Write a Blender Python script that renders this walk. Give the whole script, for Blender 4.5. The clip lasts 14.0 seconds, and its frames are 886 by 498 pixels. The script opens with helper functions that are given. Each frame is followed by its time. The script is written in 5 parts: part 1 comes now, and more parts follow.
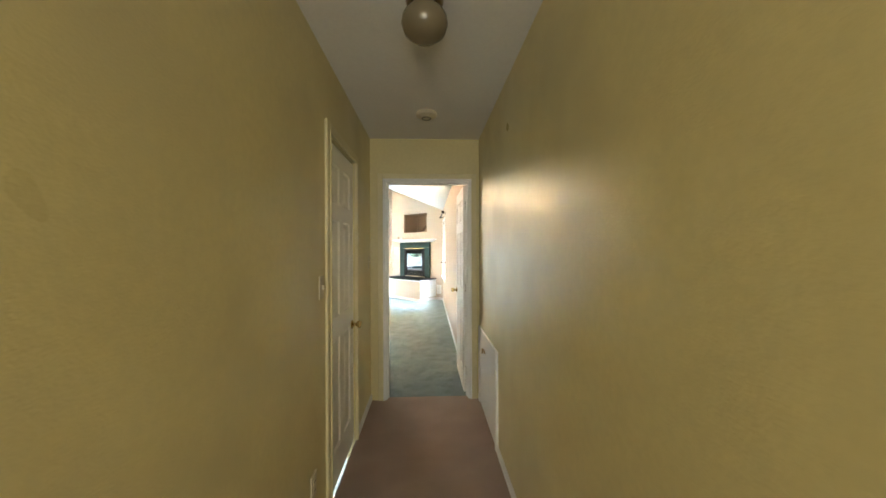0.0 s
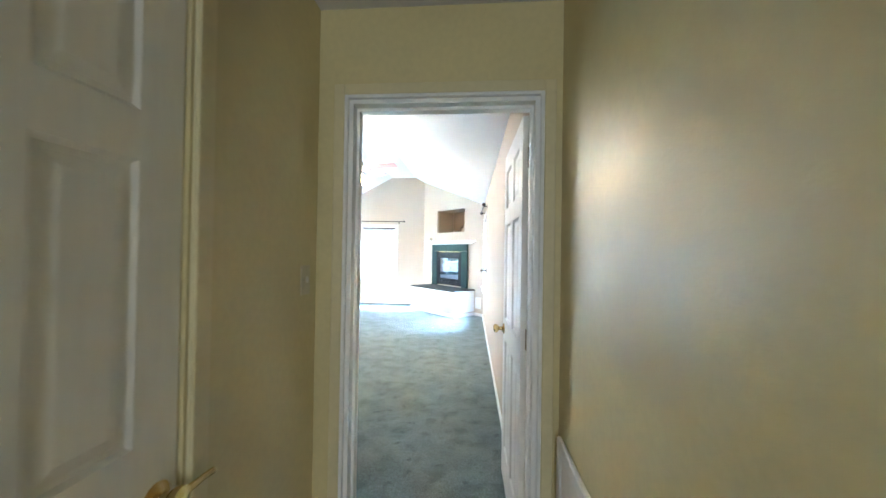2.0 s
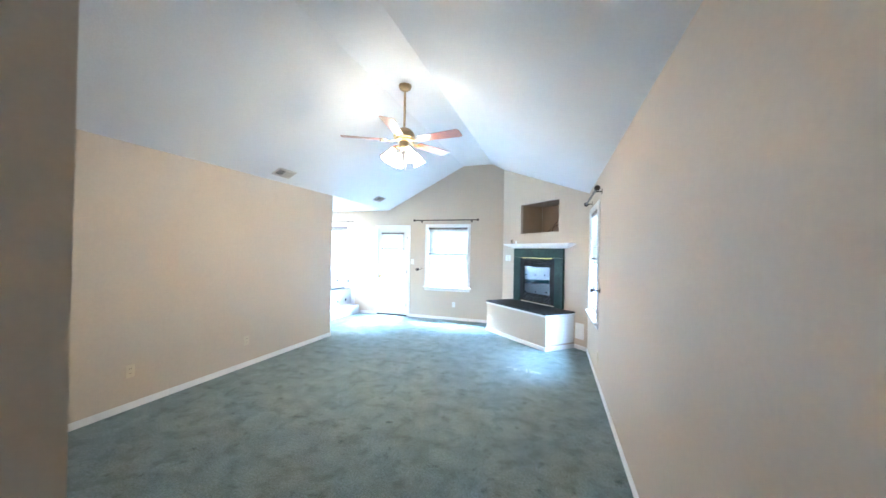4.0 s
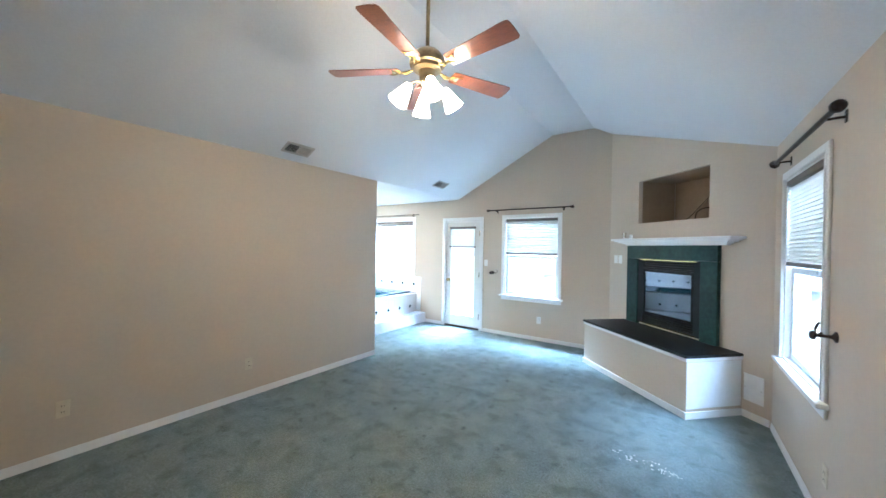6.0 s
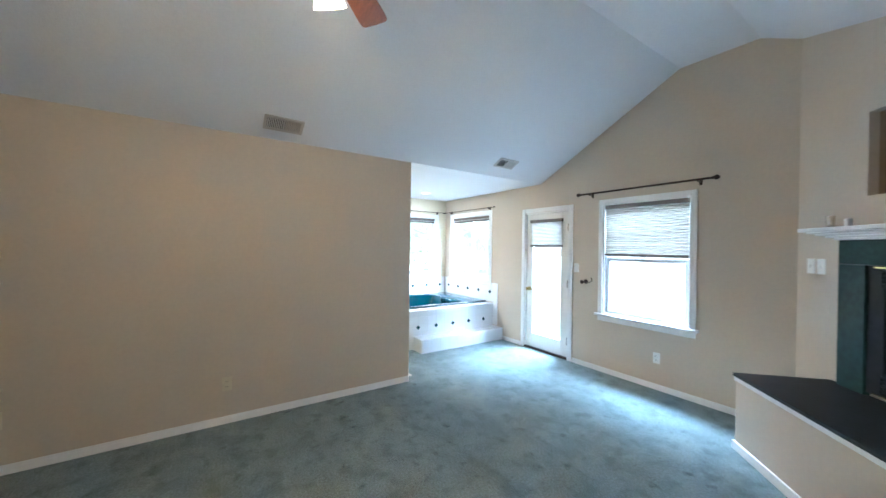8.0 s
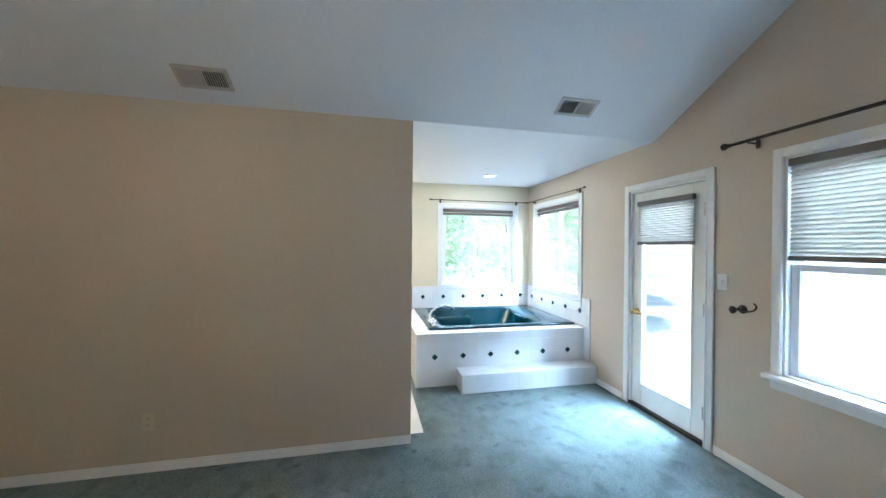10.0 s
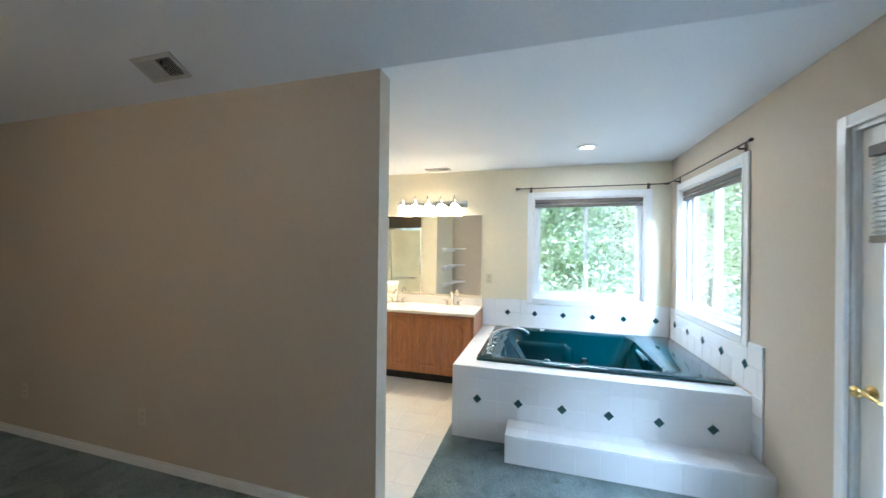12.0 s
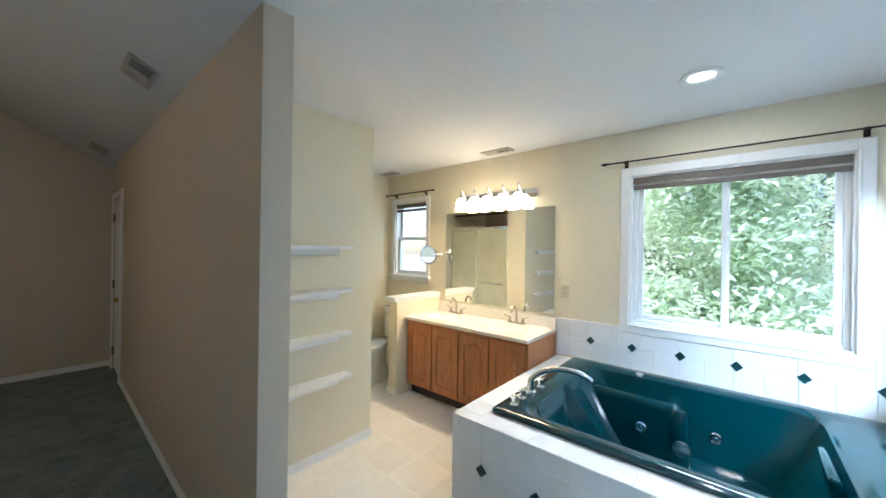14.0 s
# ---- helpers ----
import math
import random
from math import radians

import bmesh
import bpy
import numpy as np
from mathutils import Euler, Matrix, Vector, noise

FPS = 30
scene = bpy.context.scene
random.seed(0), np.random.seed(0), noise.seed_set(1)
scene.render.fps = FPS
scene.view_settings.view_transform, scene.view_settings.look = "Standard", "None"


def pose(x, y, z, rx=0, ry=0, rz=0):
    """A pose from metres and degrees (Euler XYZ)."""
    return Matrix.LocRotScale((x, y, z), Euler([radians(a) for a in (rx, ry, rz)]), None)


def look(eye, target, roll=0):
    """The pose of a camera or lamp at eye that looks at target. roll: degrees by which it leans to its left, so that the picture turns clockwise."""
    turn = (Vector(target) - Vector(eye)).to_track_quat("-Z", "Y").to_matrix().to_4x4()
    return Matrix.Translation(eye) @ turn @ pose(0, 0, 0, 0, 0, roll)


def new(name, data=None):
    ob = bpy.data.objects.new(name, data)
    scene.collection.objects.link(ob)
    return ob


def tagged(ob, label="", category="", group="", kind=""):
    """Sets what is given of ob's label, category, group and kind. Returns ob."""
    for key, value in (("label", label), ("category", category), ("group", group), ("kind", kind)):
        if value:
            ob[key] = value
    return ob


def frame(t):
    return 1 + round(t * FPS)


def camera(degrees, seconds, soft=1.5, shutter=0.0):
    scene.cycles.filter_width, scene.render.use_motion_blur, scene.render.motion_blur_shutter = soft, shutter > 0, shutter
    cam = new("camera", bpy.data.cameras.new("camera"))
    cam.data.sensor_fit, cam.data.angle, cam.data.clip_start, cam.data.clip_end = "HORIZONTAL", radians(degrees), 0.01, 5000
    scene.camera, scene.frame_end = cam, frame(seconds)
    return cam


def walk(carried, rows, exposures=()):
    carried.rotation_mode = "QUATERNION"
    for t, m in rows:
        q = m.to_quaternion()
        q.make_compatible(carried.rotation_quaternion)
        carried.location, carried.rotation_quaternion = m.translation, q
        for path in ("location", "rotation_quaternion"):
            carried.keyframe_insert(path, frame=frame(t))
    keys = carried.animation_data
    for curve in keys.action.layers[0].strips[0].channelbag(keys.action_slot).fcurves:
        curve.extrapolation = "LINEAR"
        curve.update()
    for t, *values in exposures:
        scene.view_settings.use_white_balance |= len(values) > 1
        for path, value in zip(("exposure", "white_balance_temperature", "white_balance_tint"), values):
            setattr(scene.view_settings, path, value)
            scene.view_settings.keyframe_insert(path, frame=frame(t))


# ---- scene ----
cam = camera(104.4, 14.0, soft=1.5, shutter=0.3)
# seconds, stops, kelvin, tint
EXPOSURE = [(0.0, 4.0, 6000, 10), (1.0, 4.15, 5400, 10), (2.0, 4.2, 4900, 10), (3.0, 3.8, 4750, 10), (5.5, 2.55, 4900, 10), (7.5, 2.15, 5050, 10), (8.5, 1.9, 5150, 10), (10.5, 1.4, 5250, 10), (11.5, 1.2, 5300, 10), (12.5, 1.0, 5400, 10), (14.0, 0.82, 5550, 10)]
PATH = [
    (0, (0.338, 0.354, 1.416), (0.422, 2.353, 1.412), -0.2),
    (0.5, (0.407, 0.708, 1.423), (0.348, 2.707, 1.421), 0.7),
    (1, (0.457, 1.216, 1.433), (0.343, 3.213, 1.437), 0.4),
    (1.5, (0.444, 1.710, 1.409), (0.306, 3.705, 1.420), 0.9),
    (2, (0.454, 2.160, 1.410), (0.291, 4.153, 1.427), 0.9),
    (2.5, (0.425, 2.614, 1.458), (0.201, 4.601, 1.465), 0.3),
    (3, (0.350, 3.048, 1.487), (0.040, 5.024, 1.498), 0.5),
    (5.5, (0.081, 5.3, 1.518), (-0.974, 7.0, 1.517), 1.1),
    (6, (0.047, 5.653, 1.524), (-1.088, 7.3, 1.516), 1.0),
    (6.5, (0.058, 6.063, 1.536), (-1.219, 7.602, 1.524), 0.9),
    (7, (0.037, 6.47, 1.505), (-1.371, 7.89, 1.5), 1.0),
    (7.5, (0.032, 6.889, 1.485), (-1.494, 8.182, 1.483), 1.0),
    (8, (-0.084, 7.28, 1.508), (-1.745, 8.394, 1.497), 0.8),
    (10.5, (-1.097, 9.145, 1.48), (-3.088, 9.335, 1.479), 0.5),
    (11, (-1.315, 9.451, 1.46), (-3.314, 9.384, 1.468), 0.5),
    (11.5, (-1.558, 9.718, 1.478), (-3.537, 9.433, 1.481), 0.5),
    (12, (-1.811, 9.962, 1.48), (-3.733, 9.412, 1.484), 0.7),
    (12.5, (-2.096, 10.123, 1.472), (-3.938, 9.344, 1.477), 0.8),
    (13, (-2.382, 10.297, 1.466), (-4.133, 9.333, 1.479), 0.7),
    (13.5, (-2.662, 10.441, 1.478), (-4.286, 9.275, 1.489), 0.8),
    (14, (-2.946, 10.525, 1.498), (-4.46, 9.218, 1.499), 0.8),
]
walk(cam, [(t, look(eye, target, roll)) for t, eye, target, roll in PATH], EXPOSURE)


# ---- light ----
world = bpy.data.worlds.new("sky_world")
scene.world = world
world.use_nodes = True
wn = world.node_tree.nodes
sky = wn.new("ShaderNodeTexSky")
sky.sky_type = "NISHITA"
sky.sun_disc = False
sky.sun_elevation = radians(56)
sky.sun_rotation = radians(180)
world.node_tree.links.new(sky.outputs[0], wn["Background"].inputs[0])
wn["Background"].inputs[1].default_value = 0.15


def lamp(name, kind, energy, color, m, size=0.1, size_y=None, label=""):
    d = bpy.data.lights.new(name, kind)
    d.energy, d.color = energy, color
    if kind == "AREA":
        d.shape, d.size, d.size_y = "RECTANGLE", size, size_y or size
    elif kind == "SUN":
        d.angle = size
    else:
        d.shadow_soft_size = size
    ob = new(name, d)
    ob.matrix_world = m
    return ob


lamp("sun", "SUN", 5.0, (1.0, 0.95, 0.87), look((0.3, -10, 15), (0, 0, 0)), radians(0.6))
WINDOW_LIGHT = (0.70, 0.87, 1.0)
for at, to, w, h, e in (
    ((-2.03, 12.55, 3.05), (-2.03, 10.2, 0.3), 1.3, 0.8, 130),
    ((-3.38, 12.55, 3.05), (-3.38, 10.0, 0.0), 1.0, 0.8, 230),
    ((-5.16, 12.55, 3.05), (-5.16, 10.5, 0.9), 1.2, 0.8, 42),
    ((-7.35, 10.45, 3.00), (-5.2, 10.45, 0.7), 1.2, 0.8, 62),
    ((-7.35, 7.39, 3.05), (-5.2, 7.39, 0.9), 0.8, 0.8, 30),
    ((1.60, 8.85, 2.35), (0.05, 9.05, 0.15), 1.1, 0.9, 50),
):
    lamp("sky_light", "AREA", e, WINDOW_LIGHT, look(at, to), w, h)
# unseen fill lamp added before the closed back wall, brightens the hallway
lamp("hall_opening_light", "AREA", 2.9, (1.0, 0.95, 0.80), look((0.30, -1.98, 1.30), (0.30, 0.0, 1.25)), 0.9, 1.9)

# ---- materials ----


def mat(name, color, rough=0.6, metal=0.0, var=0.06, scale=3.0, bump=0.0, bump_scale=200.0, grain=None, stain_or_glare=None, coat=0.0, spec=0.5, stretch=None, per_object=0.0, smear=None):
    """Two scales of colour variation, optional stains or glare, fine bump."""
    m = bpy.data.materials.new(name)
    m.use_nodes = True
    nt = m.node_tree
    b = nt.nodes["Principled BSDF"]
    b.inputs["Roughness"].default_value = rough
    b.inputs["Metallic"].default_value = metal
    b.inputs["Coat Weight"].default_value = coat
    b.inputs["Specular IOR Level"].default_value = spec
    co = nt.nodes.new("ShaderNodeTexCoord").outputs["Object"]
    if stretch:
        mp = nt.nodes.new("ShaderNodeMapping")
        mp.inputs["Scale"].default_value = stretch
        nt.links.new(co, mp.inputs[0])
        co = mp.outputs[0]

    def noise_tex(s, detail=4.0):
        n = nt.nodes.new("ShaderNodeTexNoise")
        n.inputs["Scale"].default_value, n.inputs["Detail"].default_value = s, detail
        nt.links.new(co, n.inputs["Vector"])
        return n.outputs["Fac"]

    def blend(fac, a, bb, lo=0.35, hi=0.65):
        mr = nt.nodes.new("ShaderNodeMapRange")
        mr.inputs["From Min"].default_value, mr.inputs["From Max"].default_value = lo, hi
        nt.links.new(fac, mr.inputs["Value"])
        mx = nt.nodes.new("ShaderNodeMix")
        mx.data_type = "RGBA"
        nt.links.new(mr.outputs[0], mx.inputs["Factor"])
        for sock, v in ((mx.inputs[6], a), (mx.inputs[7], bb)):
            if isinstance(v, tuple):
                sock.default_value = (*v, 1)
            else:
                nt.links.new(v, sock)
        return mx.outputs[2]

    dark = tuple(c * (1 - var) for c in color)
    light = tuple(min(1, c * (1 + var)) for c in color)
    out = blend(noise_tex(scale), dark, light)
    if grain:
        fine = blend(noise_tex(grain[0], 2.0), tuple(c * (1 - grain[1]) for c in color), light)
        mx = nt.nodes.new("ShaderNodeMix")
        mx.data_type = "RGBA"
        mx.inputs["Factor"].default_value = 0.5
        nt.links.new(out, mx.inputs[6])
        nt.links.new(fine, mx.inputs[7])
        out = mx.outputs[2]
    for st in (stain_or_glare if isinstance(stain_or_glare, list) else [stain_or_glare] if stain_or_glare else []):
        out = blend(noise_tex(st[0], 6.0), out, st[1], st[2], st[2] + 0.15)
    if per_object:
        oi = nt.nodes.new("ShaderNodeObjectInfo")
        hs = nt.nodes.new("ShaderNodeHueSaturation")
        mr = nt.nodes.new("ShaderNodeMapRange")
        mr.inputs["To Min"].default_value, mr.inputs["To Max"].default_value = 1 - per_object, 1 + per_object
        nt.links.new(oi.outputs["Random"], mr.inputs["Value"])
        nt.links.new(mr.outputs[0], hs.inputs["Value"])
        nt.links.new(out, hs.inputs["Color"])
        out = hs.outputs[0]
    nt.links.new(out, b.inputs["Base Color"])
    if smear:
        mr = nt.nodes.new("ShaderNodeMapRange")
        mr.inputs["From Min"].default_value, mr.inputs["From Max"].default_value = 0.2, 0.8
        mr.inputs["To Min"].default_value, mr.inputs["To Max"].default_value = smear[1], smear[2]
        nt.links.new(noise_tex(smear[0], 1.5), mr.inputs["Value"])
        nt.links.new(mr.outputs[0], b.inputs["Roughness"])
    if bump:
        bp = nt.nodes.new("ShaderNodeBump")
        bp.inputs["Strength"].default_value, bp.inputs["Distance"].default_value = bump, 0.01
        nt.links.new(noise_tex(bump_scale, 3.0), bp.inputs["Height"])
        nt.links.new(bp.outputs[0], b.inputs["Normal"])
    return m


def glow(name, color, strength):
    m = bpy.data.materials.new(name)
    m.use_nodes = True
    b = m.node_tree.nodes["Principled BSDF"]
    b.inputs["Base Color"].default_value = (*color, 1)
    b.inputs["Emission Color"].default_value = (*color, 1)
    b.inputs["Emission Strength"].default_value = strength
    return m


def glass(name, color=(1, 1, 1), rough=0.0):
    m = bpy.data.materials.new(name)
    m.use_nodes = True
    b = m.node_tree.nodes["Principled BSDF"]
    b.inputs["Base Color"].default_value = (*color, 1)
    b.inputs["Roughness"].default_value = rough
    b.inputs["Transmission Weight"].default_value = 1.0
    b.inputs["IOR"].default_value = 1.45
    return m


HALL_PAINT = mat("hall_paint", (0.63, 0.55, 0.29), 0.36, smear=(3.2, 0.27, 0.52), var=0.04, scale=1.5, bump=0.12, bump_scale=160, grain=(40, 0.05), stain_or_glare=(1.6, (0.58, 0.51, 0.29), 0.50))
ROOM_PAINT = mat("room_paint", (0.545, 0.465, 0.365), 0.55, var=0.03, scale=1.2, bump=0.12, bump_scale=160, grain=(40, 0.04))
BATH_PAINT = mat("bath_paint", (0.72, 0.66, 0.50), 0.5, var=0.03, scale=1.2, bump=0.10, bump_scale=160, grain=(40, 0.04))
CEILING_PAINT = mat("ceiling_paint", (0.72, 0.72, 0.73), 0.8, var=0.03, scale=1.0, bump=0.2, bump_scale=90, grain=(60, 0.04))
TRIM = mat("white_trim_paint", (0.80, 0.80, 0.79), 0.32, var=0.03, scale=6, grain=(30, 0.05), bump=0.04, bump_scale=60)
# white trim paint, yellowed here to carry the warm light in the hall
HALL_LIT_TRIM = mat("cream_trim_paint", (0.66, 0.59, 0.36), 0.36, var=0.04, scale=6, grain=(30, 0.05), bump=0.04, bump_scale=60)
DOOR_PAINT = mat("white_door_paint", (0.78, 0.77, 0.74), 0.38, var=0.03, scale=5, grain=(50, 0.04), bump=0.06, bump_scale=120, stretch=(1, 1, 0.15))
CARPET = mat("green_carpet", (0.205, 0.265, 0.267), 0.98, var=0.24, scale=4.5, bump=0.9, bump_scale=420, grain=(75, 0.6), stain_or_glare=[(6.5, (0.130, 0.172, 0.172), 0.51), (10.0, (0.080, 0.112, 0.114), 0.60)], spec=0.1)
CARPET.node_tree.nodes["Principled BSDF"].inputs["Sheen Weight"].default_value = 0.15
HALL_CARPET = mat("beige_carpet", (0.45, 0.335, 0.275), 0.98, var=0.12, scale=3.5, bump=0.9, bump_scale=420, grain=(260, 0.35), spec=0.1)
WOOD = mat("oak_cabinet_wood", (0.43, 0.165, 0.053), 0.36, var=0.25, scale=5, grain=(26, 0.35), stretch=(5, 5, 0.6), bump=0.06, bump_scale=60, coat=0.2, per_object=0.06)
BLADE = mat("cherry_blade_wood", (0.23, 0.075, 0.032), 0.30, var=0.22, scale=6, grain=(30, 0.3), stretch=(1, 6, 6), coat=0.3)
BRASS = mat("brass", (0.62, 0.47, 0.20), 0.25, 1.0, var=0.12, scale=20)
BRONZE = mat("dark_bronze", (0.045, 0.032, 0.026), 0.38, 0.8, var=0.3, scale=30)
ANTIQUE = mat("antique_brass", (0.36, 0.27, 0.15), 0.33, 1.0, var=0.2, scale=18)
HINGE = mat("tarnished_hinge", (0.19, 0.145, 0.08), 0.4, 1.0, var=0.25, scale=40)
CHROME = mat("chrome", (0.85, 0.86, 0.88), 0.08, 1.0, var=0.03, scale=10)
NICKEL = mat("brushed_nickel", (0.62, 0.58, 0.52), 0.24, 1.0, var=0.06, scale=20)
BLACK_METAL = mat("black_metal", (0.007, 0.007, 0.008), 0.5, 0.0, spec=0.2, var=0.3, scale=20, bump=0.1, bump_scale=150)
BLACK_STONE = mat("black_slate", (0.012, 0.013, 0.014), 0.5, spec=0.25, var=0.35, scale=5, grain=(60, 0.4), bump=0.1, bump_scale=40)
GREEN_TILE = mat("green_slate_surround", (0.012, 0.036, 0.030), 0.5, spec=0.22, var=0.35, scale=4, grain=(25, 0.35), bump=0.08, bump_scale=40)
FIRE_GLASS = mat("fire_glass", (0.010, 0.012, 0.016), 0.03, var=0.2, scale=8, spec=0.7, coat=0.2)
ACRYLIC = mat("teal_acrylic", (0.0022, 0.034, 0.043), 0.12, var=0.10, scale=3, coat=0.1, spec=0.42)
DIAMOND = mat("green_diamond_tile", (0.012, 0.050, 0.052), 0.18, var=0.3, scale=20, per_object=0.15)
TILE = mat("white_glazed_tile", (0.80, 0.81, 0.82), 0.16, var=0.02, scale=4, bump=0.02, bump_scale=20, per_object=0.02)
FLOOR_TILE = mat("cream_floor_tile", (0.76, 0.73, 0.67), 0.07, var=0.04, scale=5, grain=(30, 0.04), per_object=0.03)
GROUT = mat("grout", (0.78, 0.78, 0.77), 0.9, var=0.1, scale=20)
MARBLE = mat("cultured_marble", (0.84, 0.80, 0.73), 0.12, var=0.03, scale=4, coat=0.3)
CERAMIC = mat("white_ceramic", (0.82, 0.81, 0.78), 0.08, var=0.02, scale=4, coat=0.4)
PLASTIC = mat("ivory_plastic", (0.60, 0.54, 0.40), 0.4, var=0.04, scale=20)
WHITE_PLASTIC = mat("white_plastic", (0.78, 0.78, 0.76), 0.4, var=0.03, scale=20)
DARK = mat("dark_slot", (0.03, 0.028, 0.026), 0.8, var=0.2, scale=20)
VENT = mat("vent_enamel", (0.47, 0.43, 0.38), 0.4, var=0.05, scale=20)
SHADE = mat("pleated_fabric", (0.62, 0.60, 0.56), 0.85, var=0.05, scale=10, bump=0.2, bump_scale=300)
nt = SHADE.node_tree
tl, mxs = nt.nodes.new("ShaderNodeBsdfTranslucent"), nt.nodes.new("ShaderNodeMixShader")
tl.inputs["Color"].default_value = (0.62, 0.60, 0.55, 1)
mxs.inputs[0].default_value = 0.32
nt.links.new(nt.nodes["Principled BSDF"].outputs[0], mxs.inputs[1])
nt.links.new(tl.outputs[0], mxs.inputs[2])
nt.links.new(mxs.outputs[0], nt.nodes["Material Output"].inputs["Surface"])
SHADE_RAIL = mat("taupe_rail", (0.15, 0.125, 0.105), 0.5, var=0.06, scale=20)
VINYL = mat("white_vinyl", (0.80, 0.81, 0.81), 0.35, var=0.03, scale=8)
# niche lining, a darker brown than the room walls
NICHE_LINING = mat("niche_paint", (0.34, 0.25, 0.17), 0.7, var=0.08, scale=3, grain=(30, 0.08), bump=0.1, bump_scale=100)
CABLE = mat("black_cable", (0.05, 0.03, 0.02), 0.5, var=0.2, scale=40)
MIRROR = mat("silvered_mirror", (0.93, 0.95, 0.94), 0.0, 1.0, var=0.0)
PANE = glass("window_pane")
FROST = mat("obscure_shower_glass", (0.64, 0.62, 0.43), 0.25, var=0.05, scale=5, bump=0.3, bump_scale=120)
FROST.node_tree.nodes["Principled BSDF"].inputs["Transmission Weight"].default_value = 0.12
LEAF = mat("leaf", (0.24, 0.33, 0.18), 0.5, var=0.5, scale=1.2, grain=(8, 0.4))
# blossom-pale leaves, whitened further so the colour holds the sun's glare
LEAF_LIGHT = mat("pale_leaf", (0.66, 0.74, 0.56), 0.5, var=0.3, scale=1.2, grain=(8, 0.4), stain_or_glare=(2.5, (0.86, 0.88, 0.82), 0.43))
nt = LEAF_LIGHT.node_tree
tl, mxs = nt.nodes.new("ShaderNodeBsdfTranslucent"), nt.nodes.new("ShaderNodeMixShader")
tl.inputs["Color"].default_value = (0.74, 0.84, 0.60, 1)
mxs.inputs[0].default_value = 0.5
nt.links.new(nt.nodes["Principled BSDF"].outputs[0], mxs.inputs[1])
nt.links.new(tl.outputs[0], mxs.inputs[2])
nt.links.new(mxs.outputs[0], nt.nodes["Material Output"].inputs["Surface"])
BARK = mat("bark", (0.30, 0.26, 0.21), 0.9, var=0.35, scale=4, bump=0.6, bump_scale=30, stretch=(3, 3, 0.5))
GRASS = mat("lawn", (0.60, 0.62, 0.52), 0.95, var=0.35, scale=0.6, grain=(20, 0.4), bump=0.6, bump_scale=60)
DECK = mat("weathered_deck", (0.78, 0.78, 0.76), 0.8, var=0.12, scale=4, grain=(30, 0.2), stretch=(1, 8, 1), per_object=0.1)
SIDING = mat("siding", (0.55, 0.54, 0.50), 0.7, var=0.05, scale=2)
ROOF = mat("roof_shingle", (0.10, 0.09, 0.085), 0.9, var=0.3, scale=6, bump=0.5, bump_scale=60)
BULB = glow("warm_bulb_glass", (1.0, 0.76, 0.46), 9.0)
VBULB = glow("vanity_bulb_glass", (1.0, 0.80, 0.52), 9.0)
CAN = glow("recessed_lens", (1.0, 0.97, 0.92), 3.5)
DIM_GLASS = mat("unlit_dome_glass", (0.17, 0.14, 0.09), 0.25, var=0.06, scale=12, coat=0.4)

# ---- mesh helpers ----


def obj(name, bm, material, parent=None, label="", smooth=False):
    me = bpy.data.meshes.new(name)
    bmesh.ops.recalc_face_normals(bm, faces=bm.faces)
    bm.to_mesh(me)
    bm.free()
    me.materials.append(material)
    if smooth:
        for p in me.polygons:
            p.use_smooth = True
        me.set_sharp_from_angle(angle=radians(40))
    ob = new(name, me)
    if parent:
        ob.parent = parent
    if label:
        ob["label"] = label
    return ob


def part(name, bm, material, parent, label="", smooth=False):
    return obj(name, bm, material, parent, label, smooth)


def thing(name, label, category, m=None, group=""):
    ob = new(name)
    ob.empty_display_size = 0.1
    if m is not None:
        ob.matrix_basis = m
    return tagged(ob, label, category, group)


def hexa(bm, base, z0, tops):
    """A prism on four plan corners, with a top height for each."""
    lo = [bm.verts.new((x, y, z0)) for x, y in base]
    hi = [bm.verts.new((x, y, z)) for (x, y), z in zip(base, tops)]
    bm.faces.new(lo[::-1])
    bm.faces.new(hi)
    for i in range(4):
        j = (i + 1) % 4
        bm.faces.new((lo[i], lo[j], hi[j], hi[i]))


def block(bm, x0, x1, y0, y1, z0, z1):
    hexa(bm, ((x0, y0), (x1, y0), (x1, y1), (x0, y1)), z0, (z1,) * 4)


def box(x0, x1, y0, y1, z0, z1, bevel=0.0, seg=2):
    bm = bmesh.new()
    block(bm, min(x0, x1), max(x0, x1), min(y0, y1), max(y0, y1), min(z0, z1), max(z0, z1))
    if bevel:
        bmesh.ops.bevel(bm, geom=bm.edges[:], offset=bevel, segments=seg, affect="EDGES", profile=0.5)
    return bm


def boxes(*rows, bevel=0.0):
    bm = bmesh.new()
    for r in rows:
        block(bm, *r)
    if bevel:
        bmesh.ops.bevel(bm, geom=bm.edges[:], offset=bevel, segments=1, affect="EDGES")
    return bm


def lathe(profile, n=24, m=None):
    """A turned shape round z, from (radius, height) rows."""
    bm = bmesh.new()
    rings = []
    for r, z in profile:
        if r < 1e-5:
            rings.append([bm.verts.new((0, 0, z))] * n)
        else:
            rings.append([bm.verts.new((r * math.cos(2 * math.pi * i / n), r * math.sin(2 * math.pi * i / n), z)) for i in range(n)])
    for a, b in zip(rings, rings[1:]):
        for i in range(n):
            j = (i + 1) % n
            f = list(dict.fromkeys((a[i], a[j], b[j], b[i])))
            if len(f) > 2:
                bm.faces.new(f)
    if m is not None:
        bmesh.ops.transform(bm, matrix=m, verts=bm.verts)
    return bm


